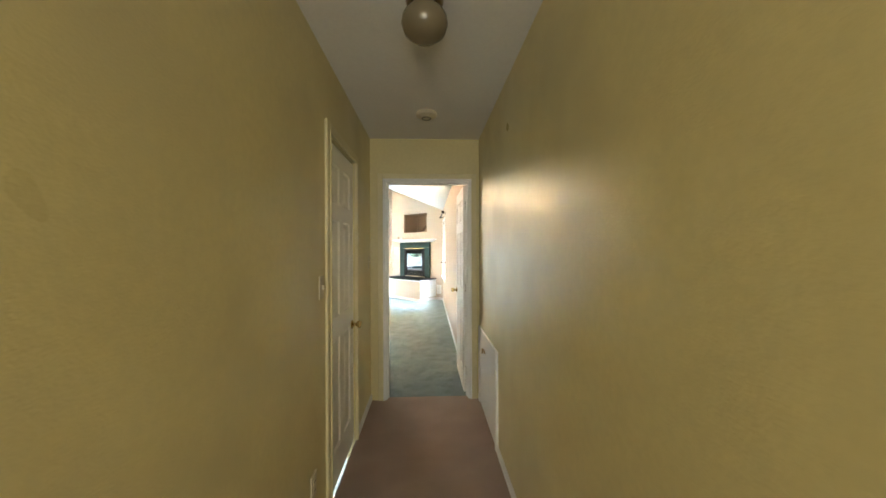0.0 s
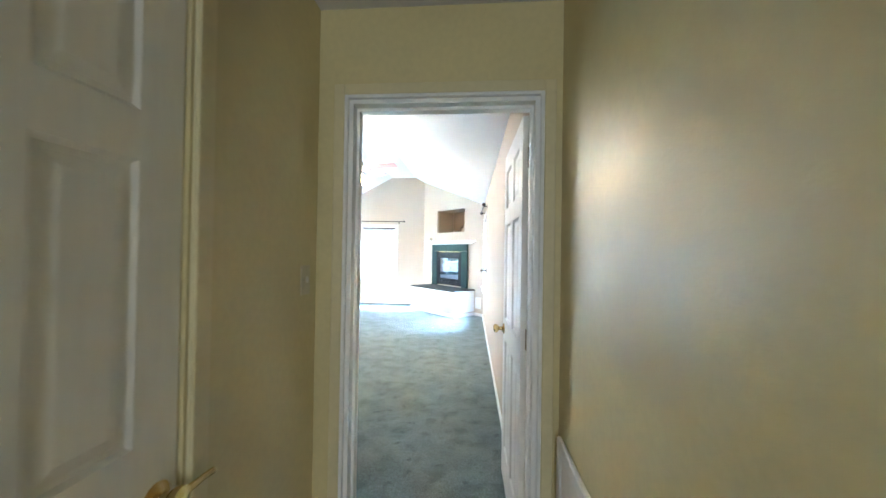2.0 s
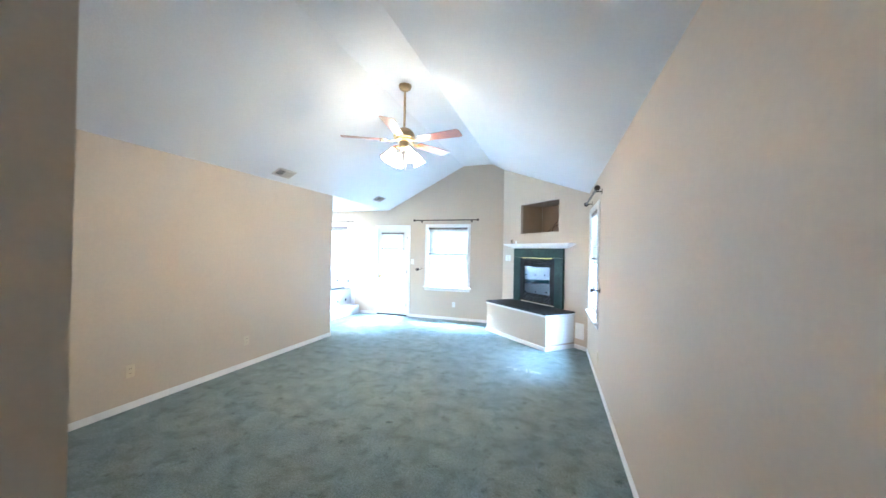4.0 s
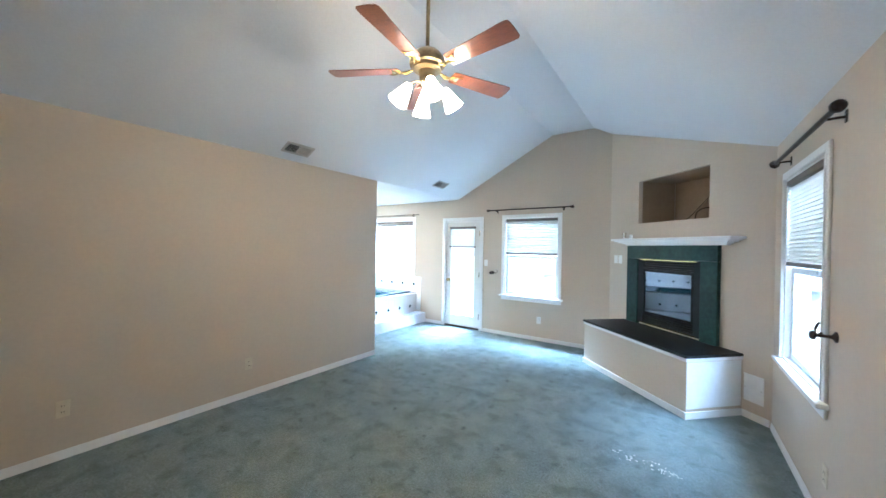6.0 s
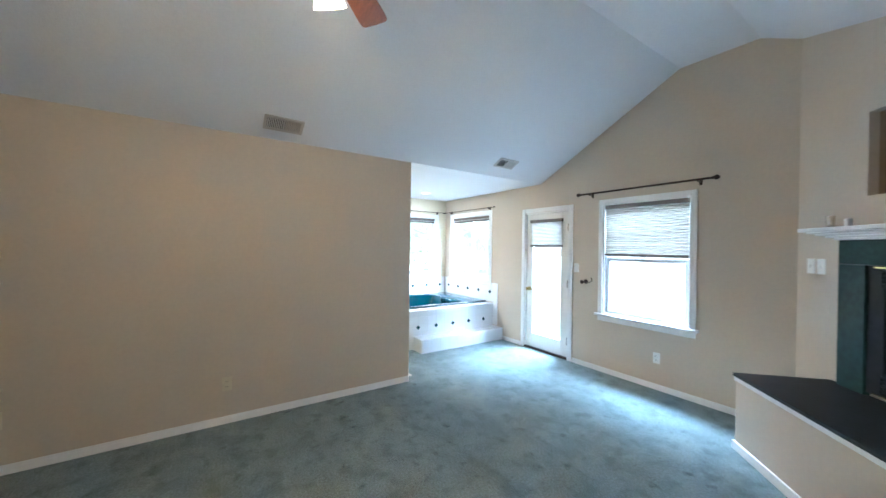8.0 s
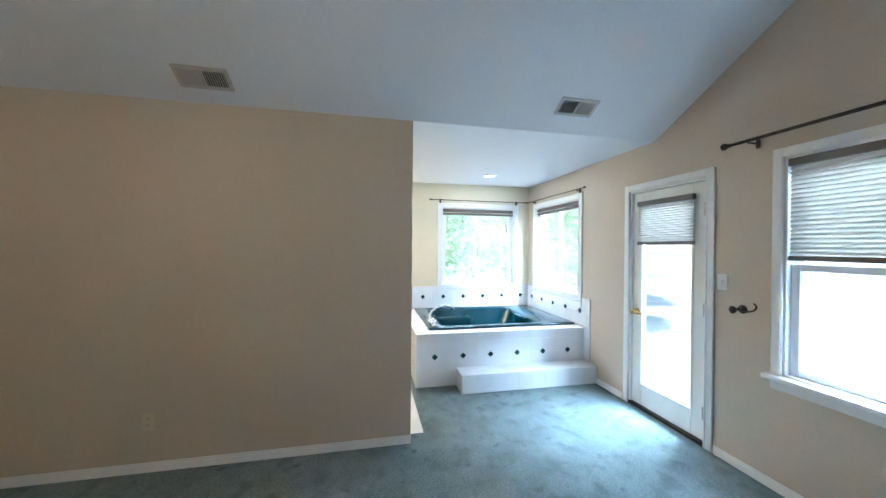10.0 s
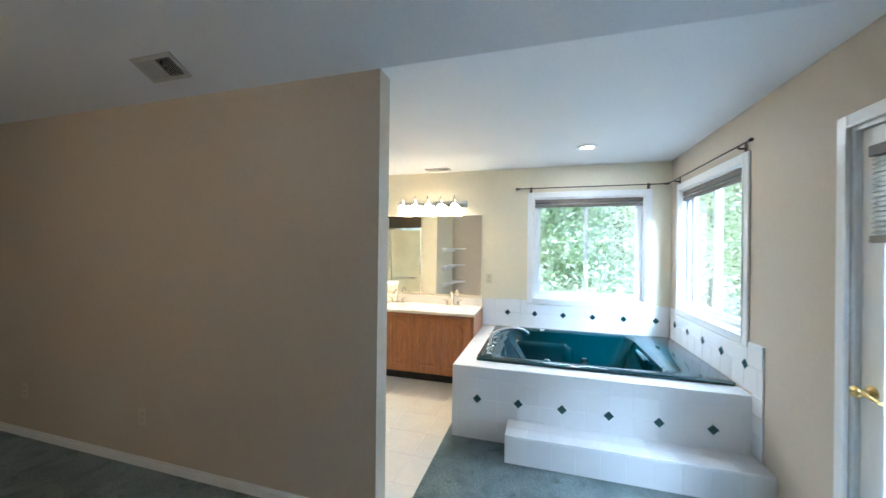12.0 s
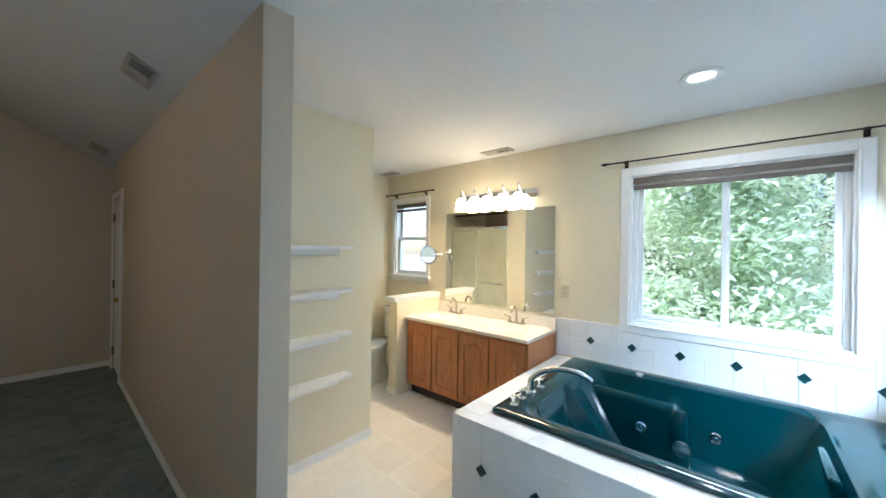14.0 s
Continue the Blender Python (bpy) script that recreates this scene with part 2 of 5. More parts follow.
def tube(points, r, n=10):
    """A round bar along points, closed at both ends; r: one radius or one for each point."""
    bm = bmesh.new()
    pts = [Vector(p) for p in points]
    rs = r if isinstance(r, (list, tuple)) else [r] * len(pts)
    rings = []
    up = Vector((0, 0, 1))
    for i, p in enumerate(pts):
        d = (pts[min(i + 1, len(pts) - 1)] - pts[max(i - 1, 0)]).normalized()
        if abs(d.dot(up)) > 0.95:
            up = Vector((1, 0, 0)) if abs(d.x) < 0.9 else Vector((0, 1, 0))
        a = d.cross(up).normalized()
        b = d.cross(a).normalized()
        up = a.cross(d)
        rings.append([bm.verts.new(p + rs[i] * (a * math.cos(2 * math.pi * k / n) + b * math.sin(2 * math.pi * k / n))) for k in range(n)])
    for a, b in zip(rings, rings[1:]):
        for k in range(n):
            bm.faces.new((a[k], a[(k + 1) % n], b[(k + 1) % n], b[k]))
    bm.faces.new(rings[0][::-1])
    bm.faces.new(rings[-1])
    return bm


def moved(bm, m):
    bmesh.ops.transform(bm, matrix=m, verts=bm.verts)
    return bm


def arc(c, r, a0, a1, n=10, plane="xz"):
    out = []
    for i in range(n + 1):
        a = radians(a0 + (a1 - a0) * i / n)
        u, w = r * math.cos(a), r * math.sin(a)
        out.append((c[0] + u, c[1], c[2] + w) if plane == "xz" else (c[0], c[1] + u, c[2] + w) if plane == "yz" else (c[0] + u, c[1] + w, c[2]))
    return out


def pierced(along, lo, hi, a0, a1, z0, z1, holes):
    """A wall slab with rectangular openings. along 'x': it runs in x and is lo..hi thick in y."""
    bm = bmesh.new()
    us = sorted({a0, a1, *(h[0] for h in holes), *(h[1] for h in holes)})
    for u0, u1 in zip(us, us[1:]):
        cuts = sorted((h[2], h[3]) for h in holes if h[0] < (u0 + u1) / 2 < h[1])
        z = z0
        for c0, c1 in cuts + [(z1, z1)]:
            if c0 - z > 1e-4:
                if along == "x":
                    block(bm, u0, u1, lo, hi, z, c0)
                else:
                    block(bm, lo, hi, u0, u1, z, c0)
            z = c1
    return bm


def structure(name, bm, material, label, category):
    ob = obj(name, bm, material)
    return tagged(ob, label, category, kind="structure")


# ---- plan ----
EAST, FAR, WEST, PARTITION = 0.73, 11.28, -5.96, -3.49
RIDGE_W, RIDGE_E, RIDGE_Z, EAVE_Z = -1.69, -1.06, 3.39, 2.45
PART_END = 9.12
HALL_W, HALL_E, HALL_END = -0.205, 0.815, 3.58
SOUTH = 4.60          # deep part of the bedroom's back wall
BATH_S = 6.95


def vault(x):
    if x < RIDGE_W:
        return EAVE_Z + (RIDGE_Z - EAVE_Z) * (x - PARTITION) / (RIDGE_W - PARTITION)
    if x > RIDGE_E:
        return EAVE_Z + (RIDGE_Z - EAVE_Z) * (EAST - x) / (EAST - RIDGE_E)
    return RIDGE_Z


def gable(bm, y0, y1, x0, x1, z0):
    xs = sorted({x0, x1, *(x for x in (RIDGE_W, RIDGE_E) if x0 < x < x1)})
    for a, b in zip(xs, xs[1:]):
        hexa(bm, ((a, y0), (b, y0), (b, y1), (a, y1)), z0, (vault(a) + 0.02, vault(b) + 0.02, vault(b) + 0.02, vault(a) + 0.02))


# openings: x0, x1, z0, z1
N_WIN = (-2.50, -1.57, 0.72, 2.06)
N_DOOR = (-3.77, -2.99, -0.13, 2.04)
N_BATH = (-5.71, -4.60, 0.93, 2.09)
W_BATH = (9.87, 11.03, 0.93, 2.09)
W_SMALL = (7.10, 7.66, 1.17, 2.08)
E_WIN = (8.47, 9.40, 0.70, 2.10)
H_DOOR = (-0.070, 0.726, -0.13, 2.05)
CLOSET = (4.80, 5.48, -0.13, 2.04)
HALL_DOOR = (2.24, 2.91, -0.13, 2.04)

# floors
bm = boxes((PARTITION - 0.12, EAST + 0.02, HALL_END + 0.06, FAR + 0.02, -0.12, 0.0), (WEST, PARTITION - 0.12, 9.24, FAR, -0.12, 0.0))
structure("floor", bm, CARPET, "worn green wall to wall carpet with dents and stains", "carpet")
structure("floor_hall", box(HALL_W, HALL_E, -2.0, HALL_END + 0.06, -0.12, 0.0), HALL_CARPET, "pinkish beige hallway carpet", "carpet")
bath_floor = structure("floor_bath", box(WEST, PARTITION - 0.12, BATH_S, 9.24, -0.12, -0.0015), GROUT, "glossy cream ceramic tile bathroom floor", "tile floor")

# bedroom walls
bm = pierced("x", FAR, FAR + 0.15, WEST - 0.15, EAST + 0.15, -0.12, 2.45, [(*N_WIN[:2], *N_WIN[2:]), N_DOOR, N_BATH])
gable(bm, FAR, FAR + 0.15, PARTITION, EAST, 2.45)
structure("wall_north", bm, ROOM_PAINT, "beige painted gable wall with windows and glazed door", "wall")
structure("wall_east", pierced("y", EAST, EAST + 0.15, HALL_END + 0.12, FAR, -0.12, 2.45, [E_WIN]), ROOM_PAINT, "beige painted side wall with one window", "wall")
structure("wall_partition", pierced("y", PARTITION - 0.12, PARTITION, SOUTH, PART_END, -0.12, 2.45, [CLOSET]), ROOM_PAINT, "long beige partition wall beside the carpet", "wall")
bm = pierced("x", SOUTH - 0.12, SOUTH, PARTITION - 0.12, -1.1, -0.12, 2.45, [])
gable(bm, SOUTH - 0.12, SOUTH, PARTITION, -1.1, 2.45)
block(bm, -1.22, -1.1, HALL_END + 0.12, SOUTH - 0.12, -0.12, 3.38)
structure("wall_south", bm, ROOM_PAINT, "beige painted back wall of the bedroom", "wall")
bm = pierced("x", HALL_END + 0.02, HALL_END + 0.12, -1.22, EAST + 0.15, -0.12, 2.45, [H_DOOR])
gable(bm, HALL_END + 0.02, HALL_END + 0.12, -1.22, EAST, 2.45)
structure("wall_door_side", bm, ROOM_PAINT, "beige wall round the bedroom doorway", "wall")

# hall walls
structure("wall_hall_end", pierced("x", HALL_END, HALL_END + 0.02, HALL_W, HALL_E, 0.0, 2.44, [H_DOOR]), HALL_PAINT, "yellow painted hall end wall over the doorway", "wall")
structure("wall_hall_west", pierced("y", HALL_W - 0.12, HALL_W, -2.12, HALL_END + 0.02, -0.12, 2.44, [HALL_DOOR]), HALL_PAINT, "yellow painted hallway wall", "wall")
structure("wall_hall_east", box(HALL_E, HALL_E + 0.12, -2.12, HALL_END + 0.02, -0.12, 2.44), HALL_PAINT, "scuffed yellow painted hallway wall", "wall")
structure("wall_hall_back", box(HALL_W, HALL_E, -2.12, -2.0, -0.12, 2.44), HALL_PAINT, "yellow painted hallway back wall", "wall")
structure("ceiling_hall", box(HALL_W - 0.12, HALL_E + 0.12, -2.12, HALL_END + 0.02, 2.44, 2.54), CEILING_PAINT, "white hallway ceiling", "ceiling")

# unseen plates added behind the two shut doors, against daylight through the gaps
structure("wall_closet_hall", box(HALL_W - 0.13, HALL_W - 0.121, 2.10, 3.05, -0.12, 2.20), HALL_PAINT, "unseen plate that stops daylight behind the hallway door", "wall")
structure("wall_closet_room", box(PARTITION - 0.14, PARTITION - 0.121, 4.70, 5.60, -0.12, 2.20), ROOM_PAINT, "unseen plate that stops daylight behind the closet door", "wall")

# bathroom walls
structure("wall_west", pierced("y", WEST - 0.15, WEST, BATH_S - 0.12, FAR, -0.12, 2.45, [W_BATH, W_SMALL]), BATH_PAINT, "pale beige bathroom wall with two windows", "wall")
structure("wall_bath_south", box(WEST, PARTITION - 0.12, BATH_S - 0.12, BATH_S, -0.12, 2.45), BATH_PAINT, "pale beige bathroom back wall", "wall")
structure("wall_shelf_side", box(-4.66, PARTITION - 0.12, 8.20, 8.30, -0.02, 2.45), BATH_PAINT, "pale beige wall carrying the corner shelves", "wall")
structure("ceiling_bath", box(WEST - 0.15, PARTITION, BATH_S - 0.12, FAR + 0.15, 2.45, 2.55), CEILING_PAINT, "flat white bathroom ceiling", "ceiling")
bm = bmesh.new()
for a, b in ((PARTITION, RIDGE_W), (RIDGE_W, RIDGE_E), (RIDGE_E, EAST)):
    lo = [bm.verts.new((x, y, vault(x))) for x, y in ((a, HALL_END + 0.12), (b, HALL_END + 0.12), (b, FAR), (a, FAR))]
    hi = [bm.verts.new(v.co + Vector((0, 0, 0.12))) for v in lo]
    bm.faces.new(lo)
    bm.faces.new(hi[::-1])
    for i in range(4):
        bm.faces.new((lo[i], hi[i], hi[(i + 1) % 4], lo[(i + 1) % 4]))
structure("ceiling", bm, CEILING_PAINT, "white vaulted bedroom ceiling with a flat ridge", "ceiling")

# fireplace wall across the corner, in its own frame: u to the right along it, v out into the room
FP = pose(-0.06, 10.535, 0, 0, 0, -45)


def fp_box(u0, u1, v0, v1, z0, z1, bevel=0.0):
    return moved(box(u0, u1, -v1, -v0, z0, z1, bevel), FP)


bm = bmesh.new()
NU, NZ0, NZ1 = 0.50, 1.887, 2.443


def fp_col(u0, u1, z0, follow, top=0.0):
    c = [FP @ Vector((u, w, 0)) for u, w in ((u0, 0), (u1, 0), (u1, 0.06), (u0, 0.06))]
    hexa(bm, [(p.x, p.y) for p in c], z0, [vault(min(p.x, EAST)) + 0.02 if follow else top for p in c])


for a, b in ((-1.12, -0.9), (-0.9, -NU), (NU, 0.9), (0.9, 1.18)):
    fp_col(a, b, -0.05, True)
fp_col(-NU, NU, -0.05, False, NZ0)
fp_col(-NU, NU, NZ1, True)
structure("wall_fireplace", bm, ROOM_PAINT, "beige painted wall set across the corner", "wall")
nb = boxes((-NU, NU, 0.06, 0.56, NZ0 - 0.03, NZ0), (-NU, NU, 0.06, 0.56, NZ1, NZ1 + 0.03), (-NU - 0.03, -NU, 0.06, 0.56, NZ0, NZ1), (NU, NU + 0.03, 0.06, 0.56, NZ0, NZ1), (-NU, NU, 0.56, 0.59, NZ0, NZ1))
structure("wall_niche", moved(nb, FP), NICHE_LINING, "tan lining of the recessed wall niche", "niche")

# roof and outer skin
bm = bmesh.new()
for a, b, za, zb in ((-6.5, -1.35, 2.62, 3.75), (-1.35, 1.3, 3.75, 2.75)):
    lo = [bm.verts.new(p) for p in ((a, -2.5, za), (b, -2.5, zb), (b, 11.8, zb), (a, 11.8, za))]
    hi = [bm.verts.new(v.co + Vector((0, 0, 0.1))) for v in lo]
    bm.faces.new(lo)
    bm.faces.new(hi[::-1])
    for i in range(4):
        bm.faces.new((lo[i], hi[i], hi[(i + 1) % 4], lo[(i + 1) % 4]))
structure("roof", bm, ROOF, "dark shingle roof over the rooms", "roof")


def baseboard(name, bm):
    return structure(name, bm, TRIM, "white painted baseboard", "baseboard")


H = 0.062


def base_run(*rows):
    bm = bmesh.new()
    for x0, x1, y0, y1 in rows:
        block(bm, x0, x1, y0, y1, 0.0, H - 0.018)
        t = 0.004
        if x1 - x0 > y1 - y0:
            block(bm, x0, x1, y0 + t, y1 - t, H - 0.018, H)
        else:
            block(bm, x0 + t, x1 - t, y0, y1, H - 0.018, H)
    return bm


T = 0.014
baseboard("baseboard_north", base_run((-2.915, -0.90, FAR - T, FAR), (-4.24, -3.845, FAR - T, FAR)))
baseboard("baseboard_east", base_run((EAST - T, EAST, HALL_END + 0.14, 9.72)))
baseboard("baseboard_partition", base_run((PARTITION, PARTITION + T, 5.55, PART_END), (PARTITION, PARTITION + T, SOUTH, 4.73)))
baseboard("baseboard_south", base_run((PARTITION + T, -1.1, SOUTH, SOUTH + T)))
baseboard("baseboard_hall", base_run((HALL_W, HALL_W + T, -2.0, 2.17), (HALL_W, HALL_W + T, 2.98, HALL_END), (HALL_E - T, HALL_E, -2.0, 2.69), (HALL_E - T, HALL_E, 3.55, HALL_END)))
baseboard("baseboard_bath", base_run((-4.66, PARTITION - 0.12, 8.30, 8.30 + T), (-5.96, -4.66, BATH_S, BATH_S + T)))
bm = boxes((-1.09, -0.67, -T, 0, 0, H), (0.87, 1.10, -T, 0, 0, H))
baseboard("baseboard_fireplace", moved(bm, FP))

# ---- windows and doors ----


def frame_part(name, u0, u1, z0, z1, w, v0, v1, material, parent, m, label="", bottom=None, bevel=0.004):
    """A rectangular frame of bars w wide, in the frame of m: u along the wall, v out of it."""
    wb = w if bottom is None else bottom
    rows = [(u0, u0 + w, -v1, -v0, z0, z1), (u1 - w, u1, -v1, -v0, z0, z1), (u0 + w, u1 - w, -v1, -v0, z1 - w, z1)]
    if wb:
        rows.append((u0 + w, u1 - w, -v1, -v0, z0, z0 + wb))
    return part(name, moved(boxes(*rows, bevel=bevel), m), material, parent, label)


def wall_frame(where):
    """u to the right as seen from inside, v (minus y) into the room."""
    return {"north": pose(0, FAR, 0), "east": pose(EAST, 0, 0, 0, 0, -90), "west": pose(WEST, 0, 0, 0, 0, 90)}[where]


def pleats(u0, u1, z0, z1, v, depth=0.02, n=20):
    bm = bmesh.new()
    prev = None
    for i in range(2 * n + 1):
        z = z1 + (z0 - z1) * i / (2 * n)
        off = depth if i % 2 else 0.0
        cur = [bm.verts.new((u0, -(v + off), z)), bm.verts.new((u1, -(v + off), z)), bm.verts.new((u1, -(v + off - 0.004), z)), bm.verts.new((u0, -(v + off - 0.004), z))]
        if prev:
            for k in range(4):
                bm.faces.new((prev[k], prev[(k + 1) % 4], cur[(k + 1) % 4], cur[k]))
        else:
            bm.faces.new(cur)
        prev = cur
    bm.faces.new(prev)
    return bm


def pane_part(u0, u1, z0, z1, v, parent, m):
    ob = part("pane", moved(box(u0, u1, -v - 0.003, -v + 0.003, z0, z1), m), PANE, parent)
    ob.visible_shadow = False
    return ob


def lining(win, m, u0, u1, z0, z1):
    rows = [(u0 - 0.0, u0 + 0.012, 0.0, 0.14, z0, z1), (u1 - 0.012, u1, 0.0, 0.14, z0, z1), (u0 + 0.012, u1 - 0.012, 0.0, 0.14, z1 - 0.012, z1), (u0 + 0.012, u1 - 0.012, 0.0, 0.14, z0, z0 + 0.012)]
    part("jamb_lining", moved(boxes(*rows), m), TRIM, win)


def casing(win, m, u0, u1, z0, z1, w=0.058, bottom=True):
    frame_part("casing", u0 - w, u1 + w, z0 - (w if bottom else 0), z1 + w, w, 0.0, 0.016, TRIM, win, m, bottom=None if bottom else 0)
    frame_part("casing_bead", u0 - 0.014, u1 + 0.014, z0 - (0.014 if bottom else 0), z1 + 0.014, 0.012, 0.016, 0.022, TRIM, win, m, bottom=None if bottom else 0, bevel=0.002)


def double_hung(name, m, u0, u1, z0, z1, label, shade_to):
    win = tagged(new(name), label, "window", kind="structure")
    lining(win, m, u0, u1, z0, z1)
    casing(win, m, u0, u1, z0, z1, bottom=False)
    mid = (z0 + z1) / 2
    a, b = u0 + 0.014, u1 - 0.014
    s = frame_part("upper_sash", a, b, mid - 0.02, z1 - 0.014, 0.042, -0.11, -0.075, VINYL, win, m)
    pane_part(a + 0.04, b - 0.04, mid + 0.02, z1 - 0.05, -0.095, s, m)
    s = frame_part("lower_sash", a, b, z0 + 0.014, mid + 0.022, 0.045, -0.072, -0.037, VINYL, win, m)
    pane_part(a + 0.04, b - 0.04, z0 + 0.055, mid - 0.02, -0.055, s, m)
    part("window_sill", moved(box(u0 - 0.085, u1 + 0.085, -0.055, 0.03, z0 - 0.028, z0 + 0.0, 0.006), m), TRIM, win)
    part("apron", moved(box(u0 - 0.058, u1 + 0.058, -0.015, 0.0, z0 - 0.09, z0 - 0.029, 0.004), m), TRIM, win)
    part("sash_lock", moved(box((a + b) / 2 - 0.03, (a + b) / 2 + 0.03, 0.02, 0.045, mid + 0.023, mid + 0.04, 0.004), m), WHITE_PLASTIC, win)
    shade_thing(m, u0 + 0.016, u1 - 0.016, shade_to, z1 - 0.016, -0.026, "white pleated shade half lowered over the window")
    return win


def shade_thing(m, u0, u1, z0, z1, v, label, n=20):
    sh = thing("pleated_shade", label, "window shade")
    part("headrail", moved(box(u0, u1, -v - 0.030, -v + 0.004, z1 - 0.045, z1, 0.004), m), SHADE_RAIL, sh, "taupe headrail")
    part("bottom_rail", moved(box(u0, u1, -v - 0.026, -v, z0, z0 + 0.03, 0.004), m), SHADE_RAIL, sh, "taupe bottom rail")
    if z1 - z0 > 0.15:
        part("pleats", moved(pleats(u0 + 0.004, u1 - 0.004, z0 + 0.031, z1 - 0.046, v + 0.002, 0.020, n), m), SHADE, sh)
        part("cord", moved(tube([(u1 - 0.12, -v - 0.031, z0 + 0.01), (u1 - 0.12, -v - 0.031, z0 - 0.03)], 0.002, 6), m), SHADE_RAIL, sh)
    return sh


def slider(name, m, u0, u1, z0, z1, label):
    win = tagged(new(name), label, "window", kind="structure")
    lining(win, m, u0, u1, z0, z1)
    casing(win, m, u0, u1, z0, z1, w=0.068)
    mid = (u0 + u1) / 2
    frame_part("window_frame", u0 + 0.013, u1 - 0.013, z0 + 0.013, z1 - 0.013, 0.030, -0.12, -0.05, VINYL, win, m)
    s = frame_part("fixed_sash", u0 + 0.044, mid + 0.022, z0 + 0.044, z1 - 0.044, 0.034, -0.112, -0.085, VINYL, win, m)
    pane_part(u0 + 0.074, mid - 0.010, z0 + 0.075, z1 - 0.075, -0.10, s, m)
    s = frame_part("sliding_sash", mid - 0.022, u1 - 0.044, z0 + 0.044, z1 - 0.044, 0.034, -0.083, -0.055, VINYL, win, m)
    pane_part(mid + 0.010, u1 - 0.074, z0 + 0.075, z1 - 0.075, -0.07, s, m)
    shade_thing(m, u0 + 0.016, u1 - 0.016, z1 - 0.105, z1 - 0.014, -0.040, "taupe shade drawn up tight at the window head")
    part("pleat_stack", moved(boxes(*[(u0 + 0.02, u1 - 0.02, 0.014, 0.036, z1 - 0.075 + 0.004 * i, z1 - 0.0725 + 0.004 * i) for i in range(4)]), m), SHADE, win)
    return win


NORTH, EASTF, WESTF = wall_frame("north"), wall_frame("east"), wall_frame("west")
double_hung("window_1", NORTH, N_WIN[0], N_WIN[1], N_WIN[2], N_WIN[3], "white double hung window above the carpet", 1.43)
double_hung("window_2", EASTF, -E_WIN[1], -E_WIN[0], E_WIN[2], E_WIN[3], "white double hung window beside the fireplace", 1.43)
slider("window_3", NORTH, N_BATH[0], N_BATH[1], N_BATH[2], N_BATH[3], "white sliding window above the bathtub end")
slider("window_4", WESTF, W_BATH[0], W_BATH[1], W_BATH[2], W_BATH[3], "white sliding window above the bathtub, trees outside")
# small window by the toilet
win = tagged(new("window_5"), "small white double hung window beside the toilet", "window", kind="structure")
m = WESTF
u0, u1, z0, z1 = W_SMALL
lining(win, m, u0, u1, z0, z1)
casing(win, m, u0, u1, z0, z1, bottom=False)
mid = (z0 + z1) / 2
s = frame_part("upper_sash", u0 + 0.013, u1 - 0.013, mid - 0.02, z1 - 0.013, 0.038, -0.11, -0.075, VINYL, win, m)
pane_part(u0 + 0.05, u1 - 0.05, mid + 0.02, z1 - 0.05, -0.095, s, m)
s = frame_part("lower_sash", u0 + 0.013, u1 - 0.013, z0 + 0.013, mid + 0.022, 0.040, -0.072, -0.037, VINYL, win, m)
pane_part(u0 + 0.05, u1 - 0.05, z0 + 0.05, mid - 0.02, -0.055, s, m)
part("window_sill", moved(box(u0 - 0.08, u1 + 0.08, -0.05, 0.03, z0 - 0.026, z0, 0.006), m), TRIM, win)
part("apron", moved(box(u0 - 0.058, u1 + 0.058, -0.014, 0.0, z0 - 0.08, z0 - 0.027, 0.004), m), TRIM, win)
shade_thing(m, u0 + 0.016, u1 - 0.016, z1 - 0.11, z1 - 0.016, -0.026, "taupe shade drawn up tight at the window head")


def rod(m, u0, u1, z, v=0.085, r=0.011, material=BRONZE, label="dark bronze curtain rod with ball ends", finial=0.024):
    t = thing("curtain_rod", label, "curtain rod")
    part("pole", moved(tube([(u0, -v, z), (u1, -v, z)], r, 12), m), material, t)
    for u, s in ((u0, -1), (u1, 1)):
        prof = [(0.0, -0.03), (finial * 0.55, -0.028), (finial * 0.6, -0.012), (finial, 0.006), (finial * 0.92, 0.022), (finial * 0.4, 0.034), (0, 0.036)]
        part("finial", moved(lathe(prof, 14), m @ pose(u + s * 0.012, -v, z, 0, 90 * s, 0)), material, t, smooth=True)
    for u in (u0 + 0.13, u1 - 0.13):
        b = part("bracket", moved(tube([(u, 0.0, z - 0.015), (u, -v * 0.6, z - 0.015), (u, -v, z - r - 0.004)], 0.007, 8), m), material, t)
        part("bracket_plate", moved(box(u - 0.014, u + 0.014, -0.006, 0.0, z - 0.045, z + 0.02, 0.003), m), material, b)
    return t


rod(NORTH, -2.78, -1.36, 2.20)
rod(EASTF, -9.40, -8.10, 2.235, 0.07, 0.014, finial=0.032)
rod(NORTH, -5.86, -4.46, 2.20, 0.05, 0.006, label="thin dark curtain rod over the bathtub window", finial=0.012)
rod(WESTF, 9.71, 11.19, 2.20, 0.05, 0.006, label="thin dark curtain rod over the bathtub window", finial=0.012)
rod(WESTF, 6.99, 7.78, 2.19, 0.05, 0.008, label="short dark curtain rod over the small window", finial=0.012)


